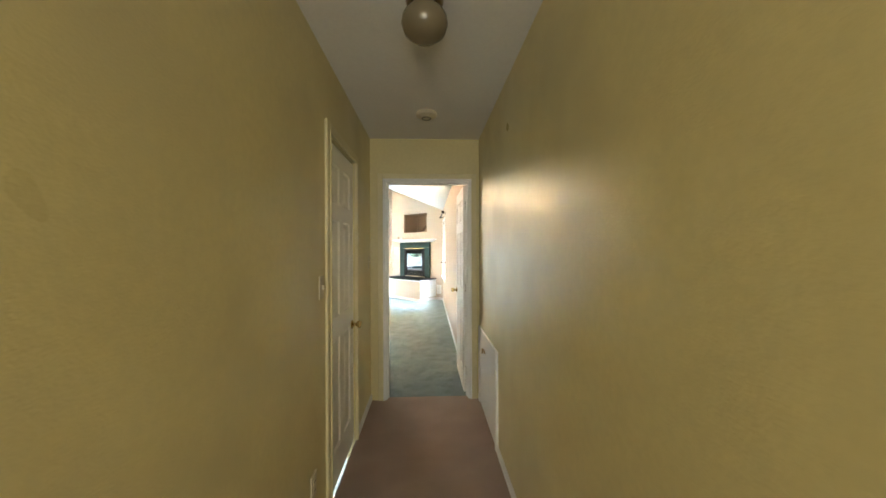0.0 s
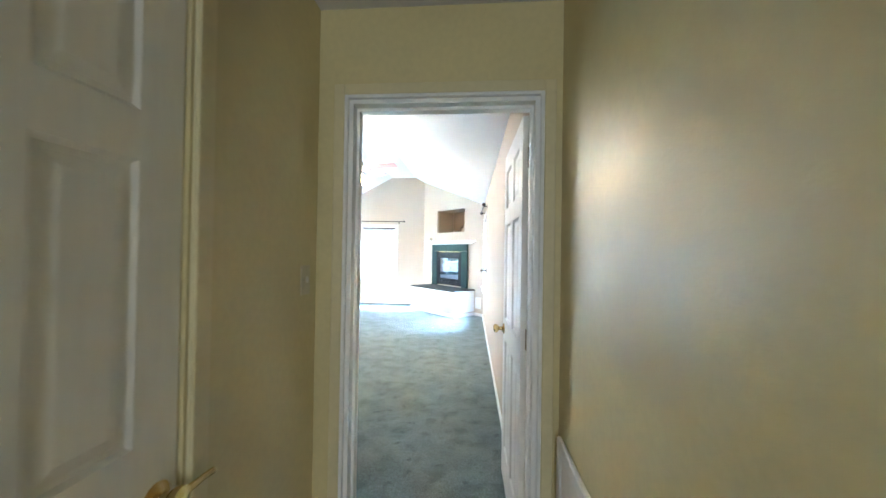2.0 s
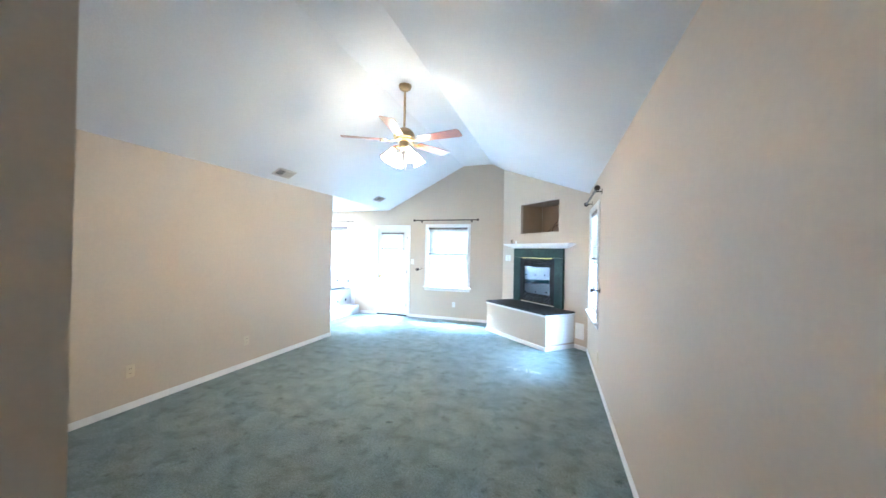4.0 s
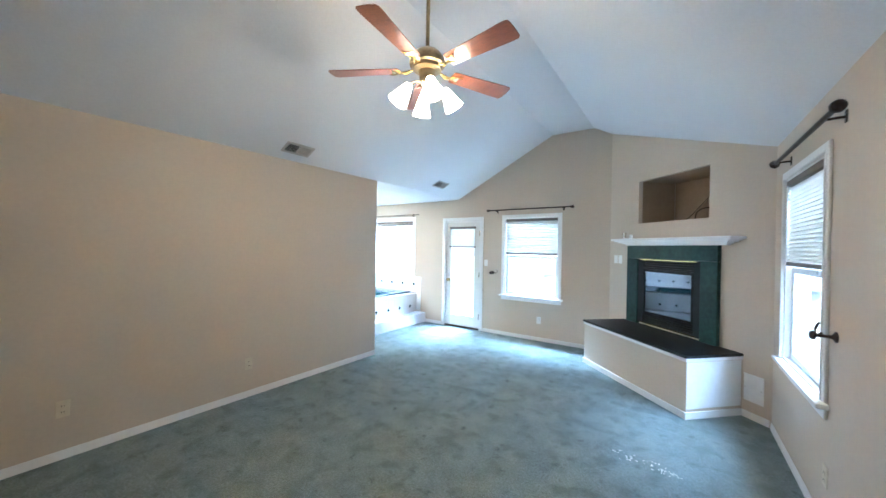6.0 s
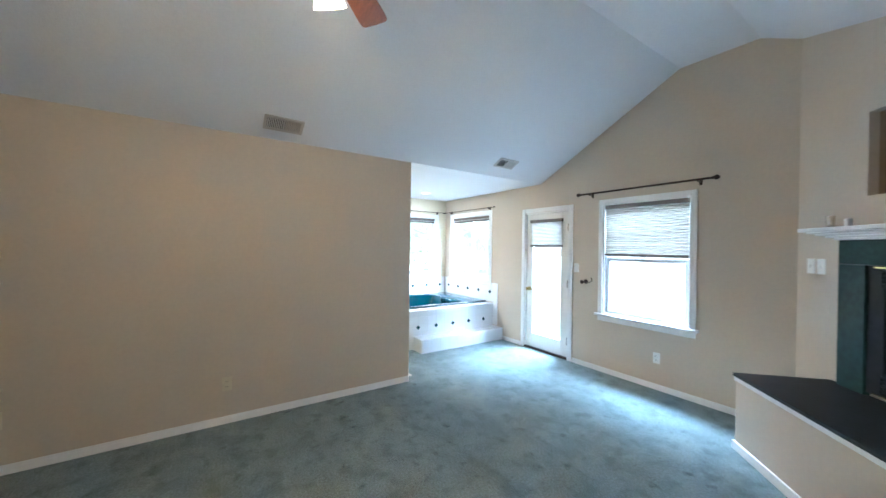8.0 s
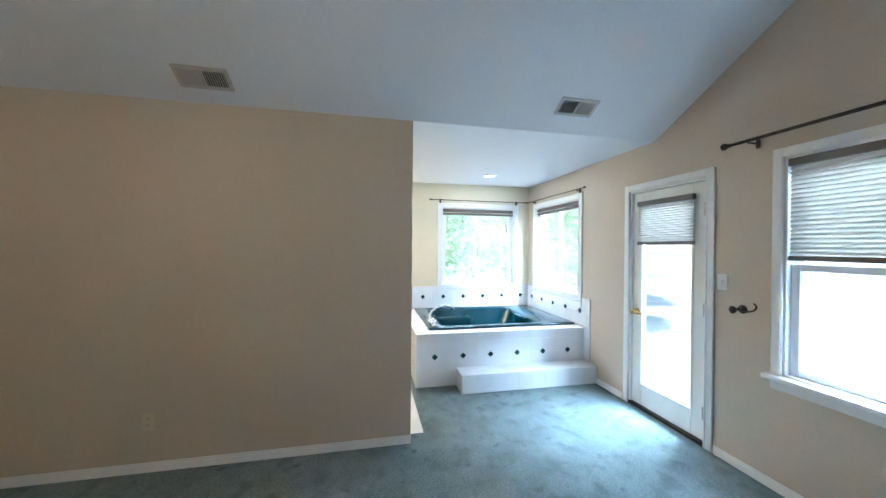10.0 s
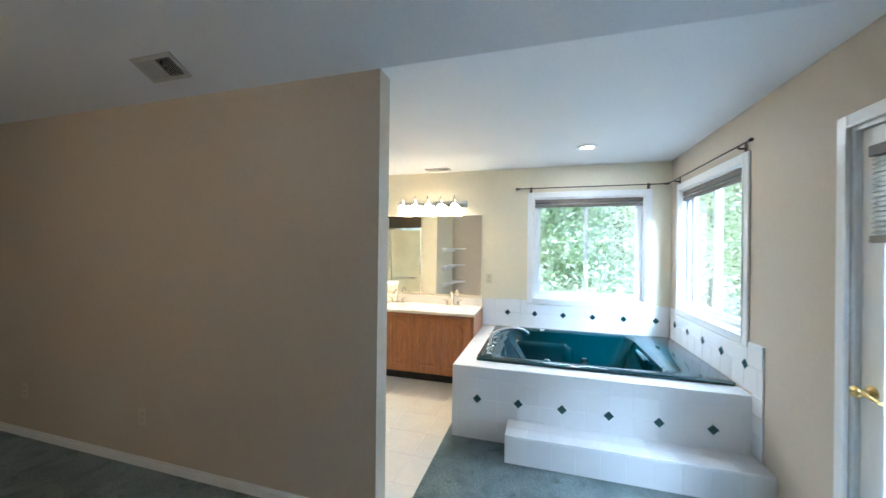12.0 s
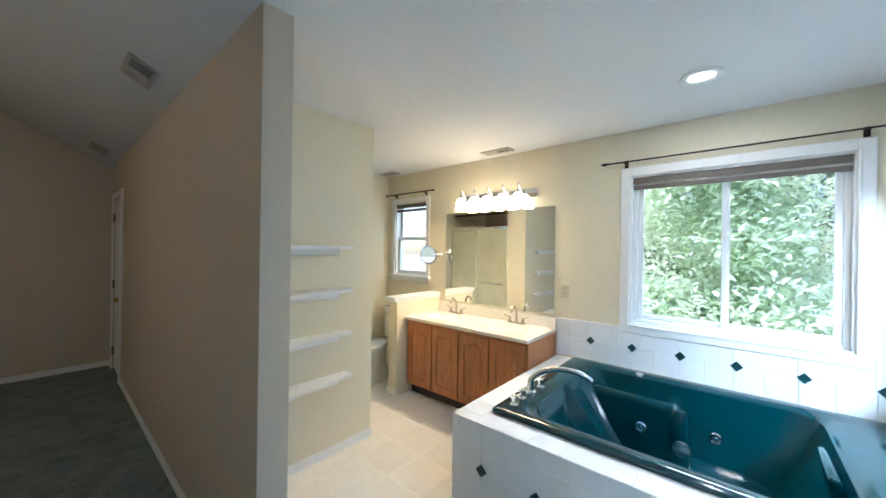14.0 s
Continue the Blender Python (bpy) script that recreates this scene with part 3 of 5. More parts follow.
def tieback(m, u, z, flip=1):
    t = thing("curtain_tieback", "dark bronze curtain holdback hook on the wall", "holdback")
    part("rosette", moved(lathe([(0, 0), (0.028, 0), (0.03, 0.006), (0.018, 0.012), (0.009, 0.02), (0.008, 0.075), (0.022, 0.08), (0.026, 0.092), (0.016, 0.102), (0, 0.104)], 16), m @ pose(u, 0, z, 90, 0, 0)), BRONZE, t, smooth=True)
    pts = [(u, -0.05, z)] + [(u + flip * (0.06 + 0.055 * math.cos(radians(a))), -0.05 - 0.02 * math.sin(radians(a + 180)) * 0.5, z + 0.03 + 0.032 * math.sin(radians(a))) for a in range(210, 420, 20)]
    part("hook", moved(tube(pts, 0.006, 8), m), BRONZE, t, smooth=True)


tieback(NORTH, -2.73, 1.09)
tieback(EASTF, -8.30, 1.09, -1)


def panel_door(parent, w, h, m, thick=0.035, material=DOOR_PAINT):
    """A six-panel leaf; u from 0 to w, leaf in y from 0 to thick."""
    st, mid = 0.105, 0.10
    rails = [(0.0, 0.20), (0.86, 0.99), (h - 0.52 + 0.08, h - 0.34), (h - 0.11, h)]
    rows = [(0, st, 0, thick, 0, h), (w - st, w, 0, thick, 0, h), (w / 2 - mid / 2, w / 2 + mid / 2, 0, thick, rails[0][1], rails[3][0])]
    cols = ((st, w / 2 - mid / 2), (w / 2 + mid / 2, w - st))
    rows += [(st, w - st, 0, thick, *rails[0]), (st, w - st, 0, thick, *rails[3])]
    for c0, c1 in cols:
        rows += [(c0, c1, 0, thick, *rails[1]), (c0, c1, 0, thick, *rails[2])]
    leaf = part("leaf", moved(boxes(*rows), m), material, parent)
    for c0, c1 in cols:
        for (a0, a1), (b0, b1) in zip(rails, rails[1:]):
            bm = bmesh.new()
            for y, s in ((0.0, 1), (thick, -1)):
                rings = []
                for inset, d in ((0.0, 0.0), (0.010, 0.009), (0.022, 0.009), (0.045, 0.003)):
                    rings.append([bm.verts.new(p) for p in ((c0 + inset, y + s * d, a1 + inset), (c1 - inset, y + s * d, a1 + inset), (c1 - inset, y + s * d, b0 - inset), (c0 + inset, y + s * d, b0 - inset))])
                for r0, r1 in zip(rings, rings[1:]):
                    for k in range(4):
                        bm.faces.new((r0[k], r0[(k + 1) % 4], r1[(k + 1) % 4], r1[k]))
                bm.faces.new(rings[-1])
            part("panel", moved(bm, m), material, leaf)
    return leaf


def knob(parent, m, material=BRASS, lever=False):
    """A knob on the face y=0, pointing to minus y."""
    prof = [(0, 0), (0.032, 0), (0.033, 0.004), (0.022, 0.010), (0.012, 0.016), (0.011, 0.032), (0.020, 0.038), (0.027, 0.050), (0.026, 0.060), (0.016, 0.067), (0, 0.068)]
    k = part("door_knob", moved(lathe(prof, 18), m @ pose(0, 0, 0, 90, 0, 0)), material, parent, "polished brass knob", True)
    if lever:
        part("lever", moved(tube([(0, -0.045, 0), (0.03, -0.05, 0.002), (0.075, -0.05, 0.0), (0.105, -0.047, -0.006)], [0.010, 0.009, 0.008, 0.009], 10), m), material, k, smooth=True)
    return k


def hinge(parent, x, y, z, m, material=HINGE):
    h = part("hinge", moved(box(x - 0.016, x + 0.016, y - 0.004, y + 0.006, z - 0.045, z + 0.045, 0.001, 1), m), material, parent, "tarnished brass hinge")
    part("pin", moved(tube([(x, y - 0.008, z - 0.05), (x, y - 0.008, z + 0.05)], 0.007, 8), m), material, h)


# bedroom door, standing open along the side wall
door = tagged(new("door_1"), "white six panel door standing wide open", "door", kind="structure")
DM = pose(0.712, HALL_END + 0.128, 0.012, 0, 0, 90.6)
panel_door(door, 0.715, 2.010, DM)
knob(door, DM @ pose(0.655, 0.035, 0.92, 0, 0, 180))
knob(door, DM @ pose(0.655, 0, 0.92))
for z in (0.22, 1.02, 1.82):
    hinge(door, 0.0, 0.018, z, DM @ pose(0, 0, 0, 0, 0, 90))
frame_d = tagged(new("trim_doorway"), "white painted doorway casing and jamb", "door frame", kind="structure")
a, b, _, top = H_DOOR
HM = pose(0, HALL_END, 0)
part("jamb", boxes((a - 0.002, a + 0.018, HALL_END - 0.002, HALL_END + 0.122, 0, top), (b - 0.018, b + 0.002, HALL_END - 0.002, HALL_END + 0.122, 0, top), (a + 0.018, b - 0.018, HALL_END - 0.002, HALL_END + 0.122, top - 0.018, top + 0.002)), TRIM, frame_d)
part("door_stop", boxes((a + 0.018, a + 0.030, HALL_END + 0.045, HALL_END + 0.08, 0, top - 0.018), (b - 0.030, b - 0.018, HALL_END + 0.045, HALL_END + 0.08, 0, top - 0.018), (a + 0.030, b - 0.030, HALL_END + 0.045, HALL_END + 0.08, top - 0.030, top - 0.018)), TRIM, frame_d)
frame_part("casing", a - 0.062, b + 0.062, 0, top + 0.062, 0.046, 0.0, 0.016, HALL_LIT_TRIM, frame_d, HM, "outer casing coloured as in yellow hall light", bottom=0)
frame_part("casing_bead", a - 0.016, b + 0.016, 0, top + 0.016, 0.016, 0.0, 0.020, TRIM, frame_d, HM, bottom=0, bevel=0.003)
part("casing", boxes((a - 0.062, a, HALL_END + 0.1205, HALL_END + 0.134, 0, top), (a - 0.062, EAST - 0.002, HALL_END + 0.1205, HALL_END + 0.134, top, top + 0.060), bevel=0.004), TRIM, frame_d)
part("strike_plate", box(a + 0.018, a + 0.020, HALL_END + 0.09, HALL_END + 0.115, 0.88, 0.95), BRASS, frame_d)

# hall side door
door = tagged(new("door_2"), "closed white six panel hallway door", "door", kind="structure")
y0, y1, _, top = HALL_DOOR
LM = pose(HALL_W - 0.012, 0, 0, 0, 0, 90)
panel_door(door, y1 - y0 - 0.008, 2.015, LM @ pose(y0 + 0.004, 0, 0.012))
knob(door, LM @ pose(y1 - 0.055, 0, 0.87), BRASS, True)
for z in (0.22, 1.02, 1.82):
    hinge(door, y0 + 0.004, -0.006, z, LM)
HWM = pose(HALL_W, 0, 0, 0, 0, 90)
frame_part("casing", y0 - 0.062, y1 + 0.062, 0, top + 0.062, 0.058, 0.0, 0.016, HALL_LIT_TRIM, door, HWM, "door casing coloured as in yellow hall light", bottom=0)
frame_part("casing_bead", y0 - 0.014, y1 + 0.014, 0, top + 0.014, 0.012, 0.016, 0.022, HALL_LIT_TRIM, door, HWM, bottom=0, bevel=0.002)

# closet door in the partition
door = tagged(new("door_3"), "closed white six panel closet door", "door", kind="structure")
y0, y1, _, top = CLOSET
PM = pose(PARTITION, 0, 0, 0, 0, 90)
panel_door(door, y1 - y0 - 0.008, 2.015, PM @ pose(y0 + 0.004, 0.012, 0.012))
knob(door, PM @ pose(y1 - 0.07, 0.012, 0.90), BRASS, True)
for z in (0.22, 1.02, 1.82):
    hinge(door, y0 + 0.004, 0.006, z, PM)
frame_part("casing", y0 - 0.062, y1 + 0.062, 0, top + 0.062, 0.058, 0.0, 0.016, TRIM, door, PM, bottom=0)
frame_part("casing_bead", y0 - 0.014, y1 + 0.014, 0, top + 0.014, 0.012, 0.016, 0.022, TRIM, door, PM, bottom=0, bevel=0.002)

# glazed outside door
door = tagged(new("door_4"), "closed white full glass patio door", "door", kind="structure")
x0, x1, _, top = N_DOOR
a, b = x0 + 0.02, x1 - 0.02
part("jamb", moved(boxes((x0, x0 + 0.019, 0.0, 0.14, 0, top), (x1 - 0.019, x1, 0.0, 0.14, 0, top), (x0 + 0.019, x1 - 0.019, 0.0, 0.14, top - 0.019, top)), NORTH), TRIM, door)
leaf = frame_part("leaf", a, b, 0.03, top - 0.022, 0.115, -0.065, -0.020, DOOR_PAINT, door, NORTH, bottom=0.20)
frame_part("glazing_bead", a + 0.100, b - 0.100, 0.215, top - 0.125, 0.022, -0.020, -0.012, TRIM, leaf, NORTH)
pane_part(a + 0.11, b - 0.11, 0.225, top - 0.132, -0.042, leaf, NORTH)
part("threshold", moved(box(x0 + 0.002, x1 - 0.002, -0.01, 0.14, 0.001, 0.028, 0.004), NORTH), BRONZE, door, "dark metal threshold")
knob(door, NORTH @ pose(a + 0.06, 0.020, 0.90), BRASS, True)
for z in (0.25, 1.03, 1.80):
    hinge(door, b + 0.002, 0.012, z, NORTH, NICKEL)
frame_part("casing", x0 - 0.062, x1 + 0.062, 0, top + 0.062, 0.060, 0.0, 0.016, TRIM, door, NORTH, bottom=0)
frame_part("casing_bead", x0 - 0.012, x1 + 0.012, 0, top + 0.012, 0.012, 0.016, 0.022, TRIM, door, NORTH, bottom=0, bevel=0.002)
shade_thing(NORTH, a + 0.085, b - 0.085, 1.53, 1.93, -0.010, "white pleated shade raised on the glass door", 16)

# low access hatch in the hall
hatch = tagged(new("door_5"), "low white access hatch in the hallway wall", "access door", kind="structure")
EM = pose(HALL_E, 0, 0, 0, 0, -90)
frame_part("casing", -3.54, -2.70, 0.004, 0.70, 0.05, 0.0, 0.018, TRIM, hatch, EM, bottom=0)
part("leaf", moved(box(-3.485, -2.755, -0.012, 0.0, 0.02, 0.645, 0.003), EM), DOOR_PAINT, hatch)
part("latch", moved(boxes((-3.25, -3.165, -0.022, -0.012, 0.545, 0.565), (-3.225, -3.20, -0.035, -0.022, 0.535, 0.575), bevel=0.002), EM), ANTIQUE, hatch, "small brass slide latch")

# ---- fireplace ----
fire = thing("fireplace", "dark green tiled gas fireplace with black metal front", "fireplace")
for u0, u1, z0, z1 in ((-0.64, -0.451, 0.58, 1.4285), (0.451, 0.64, 0.58, 1.4285), (-0.64, 0.64, 1.430, 1.595)):
    part("surround_slab", fp_box(u0, u1, 0.001, 0.045, z0, z1, 0.003), GREEN_TILE, fire, "dark green slate surround")
part("firebox", moved(boxes((-0.449, -0.36, -0.032, -0.002, 0.602, 1.428), (0.36, 0.449, -0.032, -0.002, 0.602, 1.428), (-0.36, 0.36, -0.030, -0.002, 1.29, 1.30), (-0.36, 0.36, -0.030, -0.002, 0.72, 0.735), (-0.36, 0.36, -0.008, -0.002, 0.602, 1.428)), FP), BLACK_METAL, fire)
for i in range(4):
    for zz in (1.305 + 0.027 * i, 0.615 + 0.026 * i):
        part("louver", moved(box(-0.36, 0.36, -0.034, -0.012, zz, zz + 0.016, 0.003, 1), FP), BLACK_METAL, fire)
part("glass_door", fp_box(-0.345, 0.345, 0.014, 0.024, 0.75, 1.275), FIRE_GLASS, fire, "dark reflecting glass")
frame_part("glass_frame", -0.36, 0.36, 0.736, 1.289, 0.024, 0.024, 0.036, BLACK_METAL, fire, FP)
for zz in (1.412, 0.604):
    part("trim_strip", fp_box(-0.40, 0.40, 0.033, 0.040, zz, zz + 0.009), BRASS, fire, "thin brass trim strip")
mantel = thing("mantel_shelf", "white moulded mantel shelf above the fireplace", "mantel")
for i, (half, d, za, zb) in enumerate(((0.66, 0.06, 1.597, 1.612), (0.69, 0.09, 1.612, 1.627), (0.73, 0.125, 1.627, 1.642), (0.765, 0.155, 1.642, 1.655), (0.80, 0.185, 1.655, 1.682))):
    part("moulding" if i < 4 else "shelf_board", fp_box(-half, half + 0.08, 0.001, d, za, zb, 0.004), TRIM, mantel)
hearth = thing("hearth", "raised beige hearth bench with black slate top", "hearth")
part("bench", fp_box(-0.72, 0.86, 0.001, 0.615, 0.0, 0.52), ROOM_PAINT, hearth)
part("band", fp_box(-0.730, 0.870, 0.001, 0.626, 0.52, 0.553, 0.004), TRIM, hearth, "white trim band")
part("top_slab", fp_box(-0.735, 0.875, 0.001, 0.632, 0.553, 0.578, 0.004), BLACK_STONE, hearth, "black slate top")
part("skirting", moved(boxes((-0.734, 0.874, -0.629, -0.615, 0, H), (-0.734, -0.72, -0.615, -0.015, 0, H), (0.86, 0.874, -0.615, -0.015, 0, H)), FP), TRIM, hearth, "white skirting board")
# thin white sheet over the right end of the beige bench
part("support_band", fp_box(0.861, 0.866, 0.015, 0.612, 0.09, 0.515), TRIM, hearth, "white sheet over the right end")
panel = thing("access_panel", "flat white access plate low on the wall", "wall plate")
part("plate", fp_box(0.885, 1.055, 0.001, 0.010, 0.16, 0.41, 0.003), WHITE_PLASTIC, panel)
for u in (0.90, 1.04):
    part("screw", moved(lathe([(0, 0), (0.005, 0), (0.004, 0.003), (0, 0.003)], 8), FP @ pose(u, -0.010, 0.285, 90, 0, 0)), NICKEL, panel)
# on the mantel
cup = thing("mantel_trinket", "small grey glass holders standing on mantel shelf", "ornament")
part("holder", moved(lathe([(0, 0), (0.022, 0), (0.024, 0.004), (0.018, 0.02), (0.024, 0.085), (0.022, 0.085), (0.016, 0.02), (0, 0.012)], 16), FP @ pose(-0.66, -0.08, 1.683)), NICKEL, cup, smooth=True)
part("dish", moved(lathe([(0, 0), (0.05, 0), (0.055, 0.01), (0.05, 0.012), (0, 0.006)], 16), FP @ pose(-0.60, -0.09, 1.683)), NICKEL, cup, smooth=True)
part("block", fp_box(-0.55, -0.52, 0.06, 0.09, 1.683, 1.74, 0.004), WHITE_PLASTIC, cup)
# niche cables
cab = thing("niche_cable", "loose black cables coiled inside the wall niche", "cable")
part("loop", moved(tube([(0.30 + 0.16 * math.cos(radians(a)), 0.22 + 0.03 * math.sin(radians(a * 2)), NZ0 + 0.008 + 0.13 * max(0, math.sin(radians(a)))) for a in range(-10, 200, 10)], 0.006, 8), FP), CABLE, cab, smooth=True)
part("lead", moved(tube([(-0.02, 0.555, NZ0 + 0.30), (-0.05, 0.50, NZ0 + 0.22), (-0.10, 0.42, NZ0 + 0.10), (-0.16, 0.36, NZ0 + 0.01)], 0.005, 8), FP), CABLE, cab, smooth=True)


# ---- plates, vents, small fixtures ----
def outlet(m, u, z, label="ivory duplex outlet on the wall", material=PLASTIC, kind="outlet", v=0.0):
    t = thing("wall_" + kind, label, kind)
    part("plate", moved(box(u - 0.036, u + 0.036, -0.006 - v, -v, z - 0.058, z + 0.058, 0.003), m), material, t)
    if kind == "outlet":
        for dz in (0.021, -0.021):
            s = part("socket", moved(box(u - 0.016, u + 0.016, -0.009 - v, -0.006 - v, z + dz - 0.014, z + dz + 0.014, 0.002), m), material, t)
            part("slot", moved(boxes((u - 0.008, u - 0.005, -0.0095 - v, -0.009 - v, z + dz - 0.005, z + dz + 0.006), (u + 0.005, u + 0.008, -0.0095 - v, -0.009 - v, z + dz - 0.005, z + dz + 0.006)), m), DARK, s)
    else:
        part("toggle", moved(box(u - 0.005, u + 0.005, -0.018 - v, -0.006 - v, z - 0.010, z + 0.012, 0.002), m), material, t)
    return t


outlet(PM, 6.13, 0.35, "ivory cable outlet low on the wall")
outlet(PM, 7.39, 0.33)
outlet(PM, 5.66, 1.25, "ivory light switch on the partition", kind="switch")
outlet(NORTH, -1.87, 0.34, "white wall outlet under the window", WHITE_PLASTIC)
outlet(NORTH, -2.87, 1.26, "white light switch beside the glass door", WHITE_PLASTIC, "switch")
outlet(EASTF, -8.42, 0.30, "beige wall outlet low down")
outlet(FP, -0.92, 1.40, "white switch beside the fireplace", WHITE_PLASTIC, "switch")
outlet(FP, -0.83, 1.40, "white fireplace thermostat plate", WHITE_PLASTIC, "switch")
outlet(HWM, 2.11, 1.22, "ivory light switch in the hallway", kind="switch")
outlet(HWM, 3.48, 1.29, "ivory switch beside the doorway", kind="switch")
outlet(HWM, 1.98, 0.31, "ivory outlet low in the hallway")
outlet(WESTF, 9.36, 1.14, "ivory outlet beside the mirror")


def ceiling_vent(m, l=0.31, w=0.155, label="beige enamel ceiling air register"):
    t = thing("ceiling_vent", label, "vent", m)
    # dark sheet in place of the shadow inside the duct
    part("backing", box(-l / 2 + 0.02, l / 2 - 0.02, -w / 2 + 0.02, w / 2 - 0.02, -0.004, -0.001), DARK, t)
    part("frame", boxes((-l / 2, l / 2, -w / 2, -w / 2 + 0.022, -0.012, -0.0005), (-l / 2, l / 2, w / 2 - 0.022, w / 2, -0.012, -0.0005), (-l / 2, -l / 2 + 0.022, -w / 2 + 0.022, w / 2 - 0.022, -0.012, -0.0005), (l / 2 - 0.022, l / 2, -w / 2 + 0.022, w / 2 - 0.022, -0.012, -0.0005), (-0.006, 0.006, -w / 2 + 0.022, w / 2 - 0.022, -0.012, -0.0005)), VENT, t)
    n = 9
    for k in range(n):
        for side, tilt in ((-1, -45), (1, 45)):
            x = side * (0.016 + (l / 2 - 0.046) * k / (n - 1))
            part("slat", moved(box(-0.0075, 0.0075, -w / 2 + 0.022, w / 2 - 0.022, -0.0006, 0.0006), pose(x, 0, -0.0085, 0, tilt, 0)), VENT, t)
    return t


SL = math.degrees(math.atan2(RIDGE_Z - EAVE_Z, RIDGE_W - PARTITION))
for x, y in ((-3.31, 7.78), (-3.25, 10.345), (-3.32, 5.25)):
    ceiling_vent(pose(x, y, vault(x) - 0.001, 0, -SL, 0) @ pose(0, 0, 0, 0, 0, 90))
ceiling_vent(pose(-5.78, 8.75, 2.449, 0, 0, 90), 0.30, 0.12)
ceiling_vent(pose(-5.80, 7.15, 2.449, 0, 0, 90), 0.26, 0.12)

# hall ceiling light and smoke detector
lt = thing("hall_ceiling_light", "unlit frosted dome light with brass base", "ceiling light", pose(0.325, 1.77, 2.44))
part("base", lathe([(0, 0), (0.075, 0), (0.078, -0.012), (0.072, -0.03), (0.06, -0.034), (0, -0.034)], 28), ANTIQUE, lt, "brass base", True)
part("dome", lathe([(0.062, -0.034), (0.07, -0.045), (0.092, -0.075), (0.096, -0.105), (0.084, -0.14), (0.05, -0.166), (0, -0.174)], 28), DIM_GLASS, lt, "frosted glass dome", True)
sd = thing("smoke_detector", "round cream smoke detector on the hall ceiling", "smoke detector", pose(0.325, 2.96, 2.44))
part("body", lathe([(0, 0), (0.078, 0), (0.08, -0.008), (0.076, -0.024), (0.05, -0.038), (0.046, -0.040), (0, -0.040)], 24), PLASTIC, sd, smooth=True)
part("grille", lathe([(0.030, -0.0405), (0.036, -0.0405), (0.036, -0.044), (0.030, -0.044)], 20), DARK, sd)

# ---- ceiling fan ----
FX, FY = -1.42, 7.55
fan = thing("ceiling_fan", "antique brass ceiling fan with cherry blades and lit lamps", "ceiling fan", pose(FX, FY, 0.09))
part("canopy", lathe([(0, 3.30), (0.072, 3.298), (0.075, 3.285), (0.062, 3.255), (0.03, 3.232), (0.0, 3.23)], 24), ANTIQUE, fan, smooth=True)
part("downrod", tube([(0, 0, 3.25), (0, 0, 2.78)], 0.013, 12), ANTIQUE, fan)
part("motor_housing", lathe([(r, z - 0.08) for r, z in ((0, 2.90), (0.03, 2.895), (0.05, 2.885), (0.085, 2.865), (0.115, 2.83), (0.125, 2.80), (0.122, 2.775), (0.105, 2.765), (0.10, 2.745), (0.06, 2.735), (0.055, 2.70), (0.05, 2.66), (0.035, 2.64), (0.0, 2.635))], 32), ANTIQUE, fan, smooth=True)
for k in range(5):
    a = 64 + 72 * k
    R = pose(0, 0, 2.67, 0, 0, a)
    br = part("blade_arm", moved(tube([(0.10, 0, 0), (0.15, 0.014, -0.018), (0.19, 0.0, -0.014), (0.23, 0.03, -0.008), (0.27, 0.035, -0.008)], 0.007, 8), R), BRASS, fan, "ornate brass blade arm", True)
    part("arm_scroll", moved(tube([(0.10, 0, 0), (0.15, -0.014, -0.018), (0.19, 0.0, -0.014), (0.23, -0.03, -0.008), (0.27, -0.035, -0.008)], 0.007, 8), R), BRASS, br, smooth=True)
    part("arm_plate", moved(box(0.19, 0.25, -0.03, 0.03, -0.012, -0.007, 0.002), R), BRASS, br)
    bm = bmesh.new()
    outline = [(0.20, -0.055), (0.64, -0.076), (0.678, -0.074), (0.692, -0.061), (0.696, 0.0), (0.692, 0.061), (0.678, 0.074), (0.64, 0.076), (0.20, 0.055), (0.19, 0.0)]
    lo = [bm.verts.new((x, y, -0.006)) for x, y in outline]
    hi = [bm.verts.new((x, y, 0.0)) for x, y in outline]
    bm.faces.new(lo[::-1])
    bm.faces.new(hi)
    for i in range(len(outline)):
        j = (i + 1) % len(outline)
        bm.faces.new((lo[i], lo[j], hi[j], hi[i]))
    part("blade", moved(bm, R @ pose(0, 0, 0, -11, 0, 0)), BLADE, fan, "cherry wood blade")
for k in range(4):
    a = 48 + 90 * k
    R = pose(0, 0, 2.565, 0, 0, a)
    lf = part("lamp_arm", moved(tube([(0.04, 0, 0.01), (0.08, 0, 0.012), (0.105, 0, -0.005), (0.115, 0, -0.025)], 0.008, 8), R), ANTIQUE, fan, smooth=True)
    S = R @ pose(0.125, 0, -0.02, 0, -32, 0)
    part("lamp_shade", moved(lathe([(0.0, -0.002), (0.026, 0.0), (0.032, -0.02), (0.042, -0.055), (0.054, -0.10), (0.068, -0.145), (0.065, -0.145), (0.048, -0.09), (0.0, -0.06)], 20), S), BULB, lf, "glowing frosted glass shade", True)
part("pull_chain", tube([(0.02, 0, 2.54), (0.02, 0, 2.35)], 0.0018, 6), BRASS, fan)
for k in range(4):
    S = pose(FX, FY, 2.655, 0, 0, 48 + 90 * k) @ pose(0.125, 0, -0.02, 0, -32, 0)
    lamp("fan_bulb", "POINT", 3.0, (1.0, 0.72, 0.42), S @ pose(0, 0, -0.115), 0.03)

# ---- bathroom ----
TX0, TX1, TY0, TY1, TZ = WEST, -4.48, 9.29, FAR, 0.565
bath = thing("bathtub", "dark teal acrylic whirlpool bathtub with glossy rim", "bathtub")


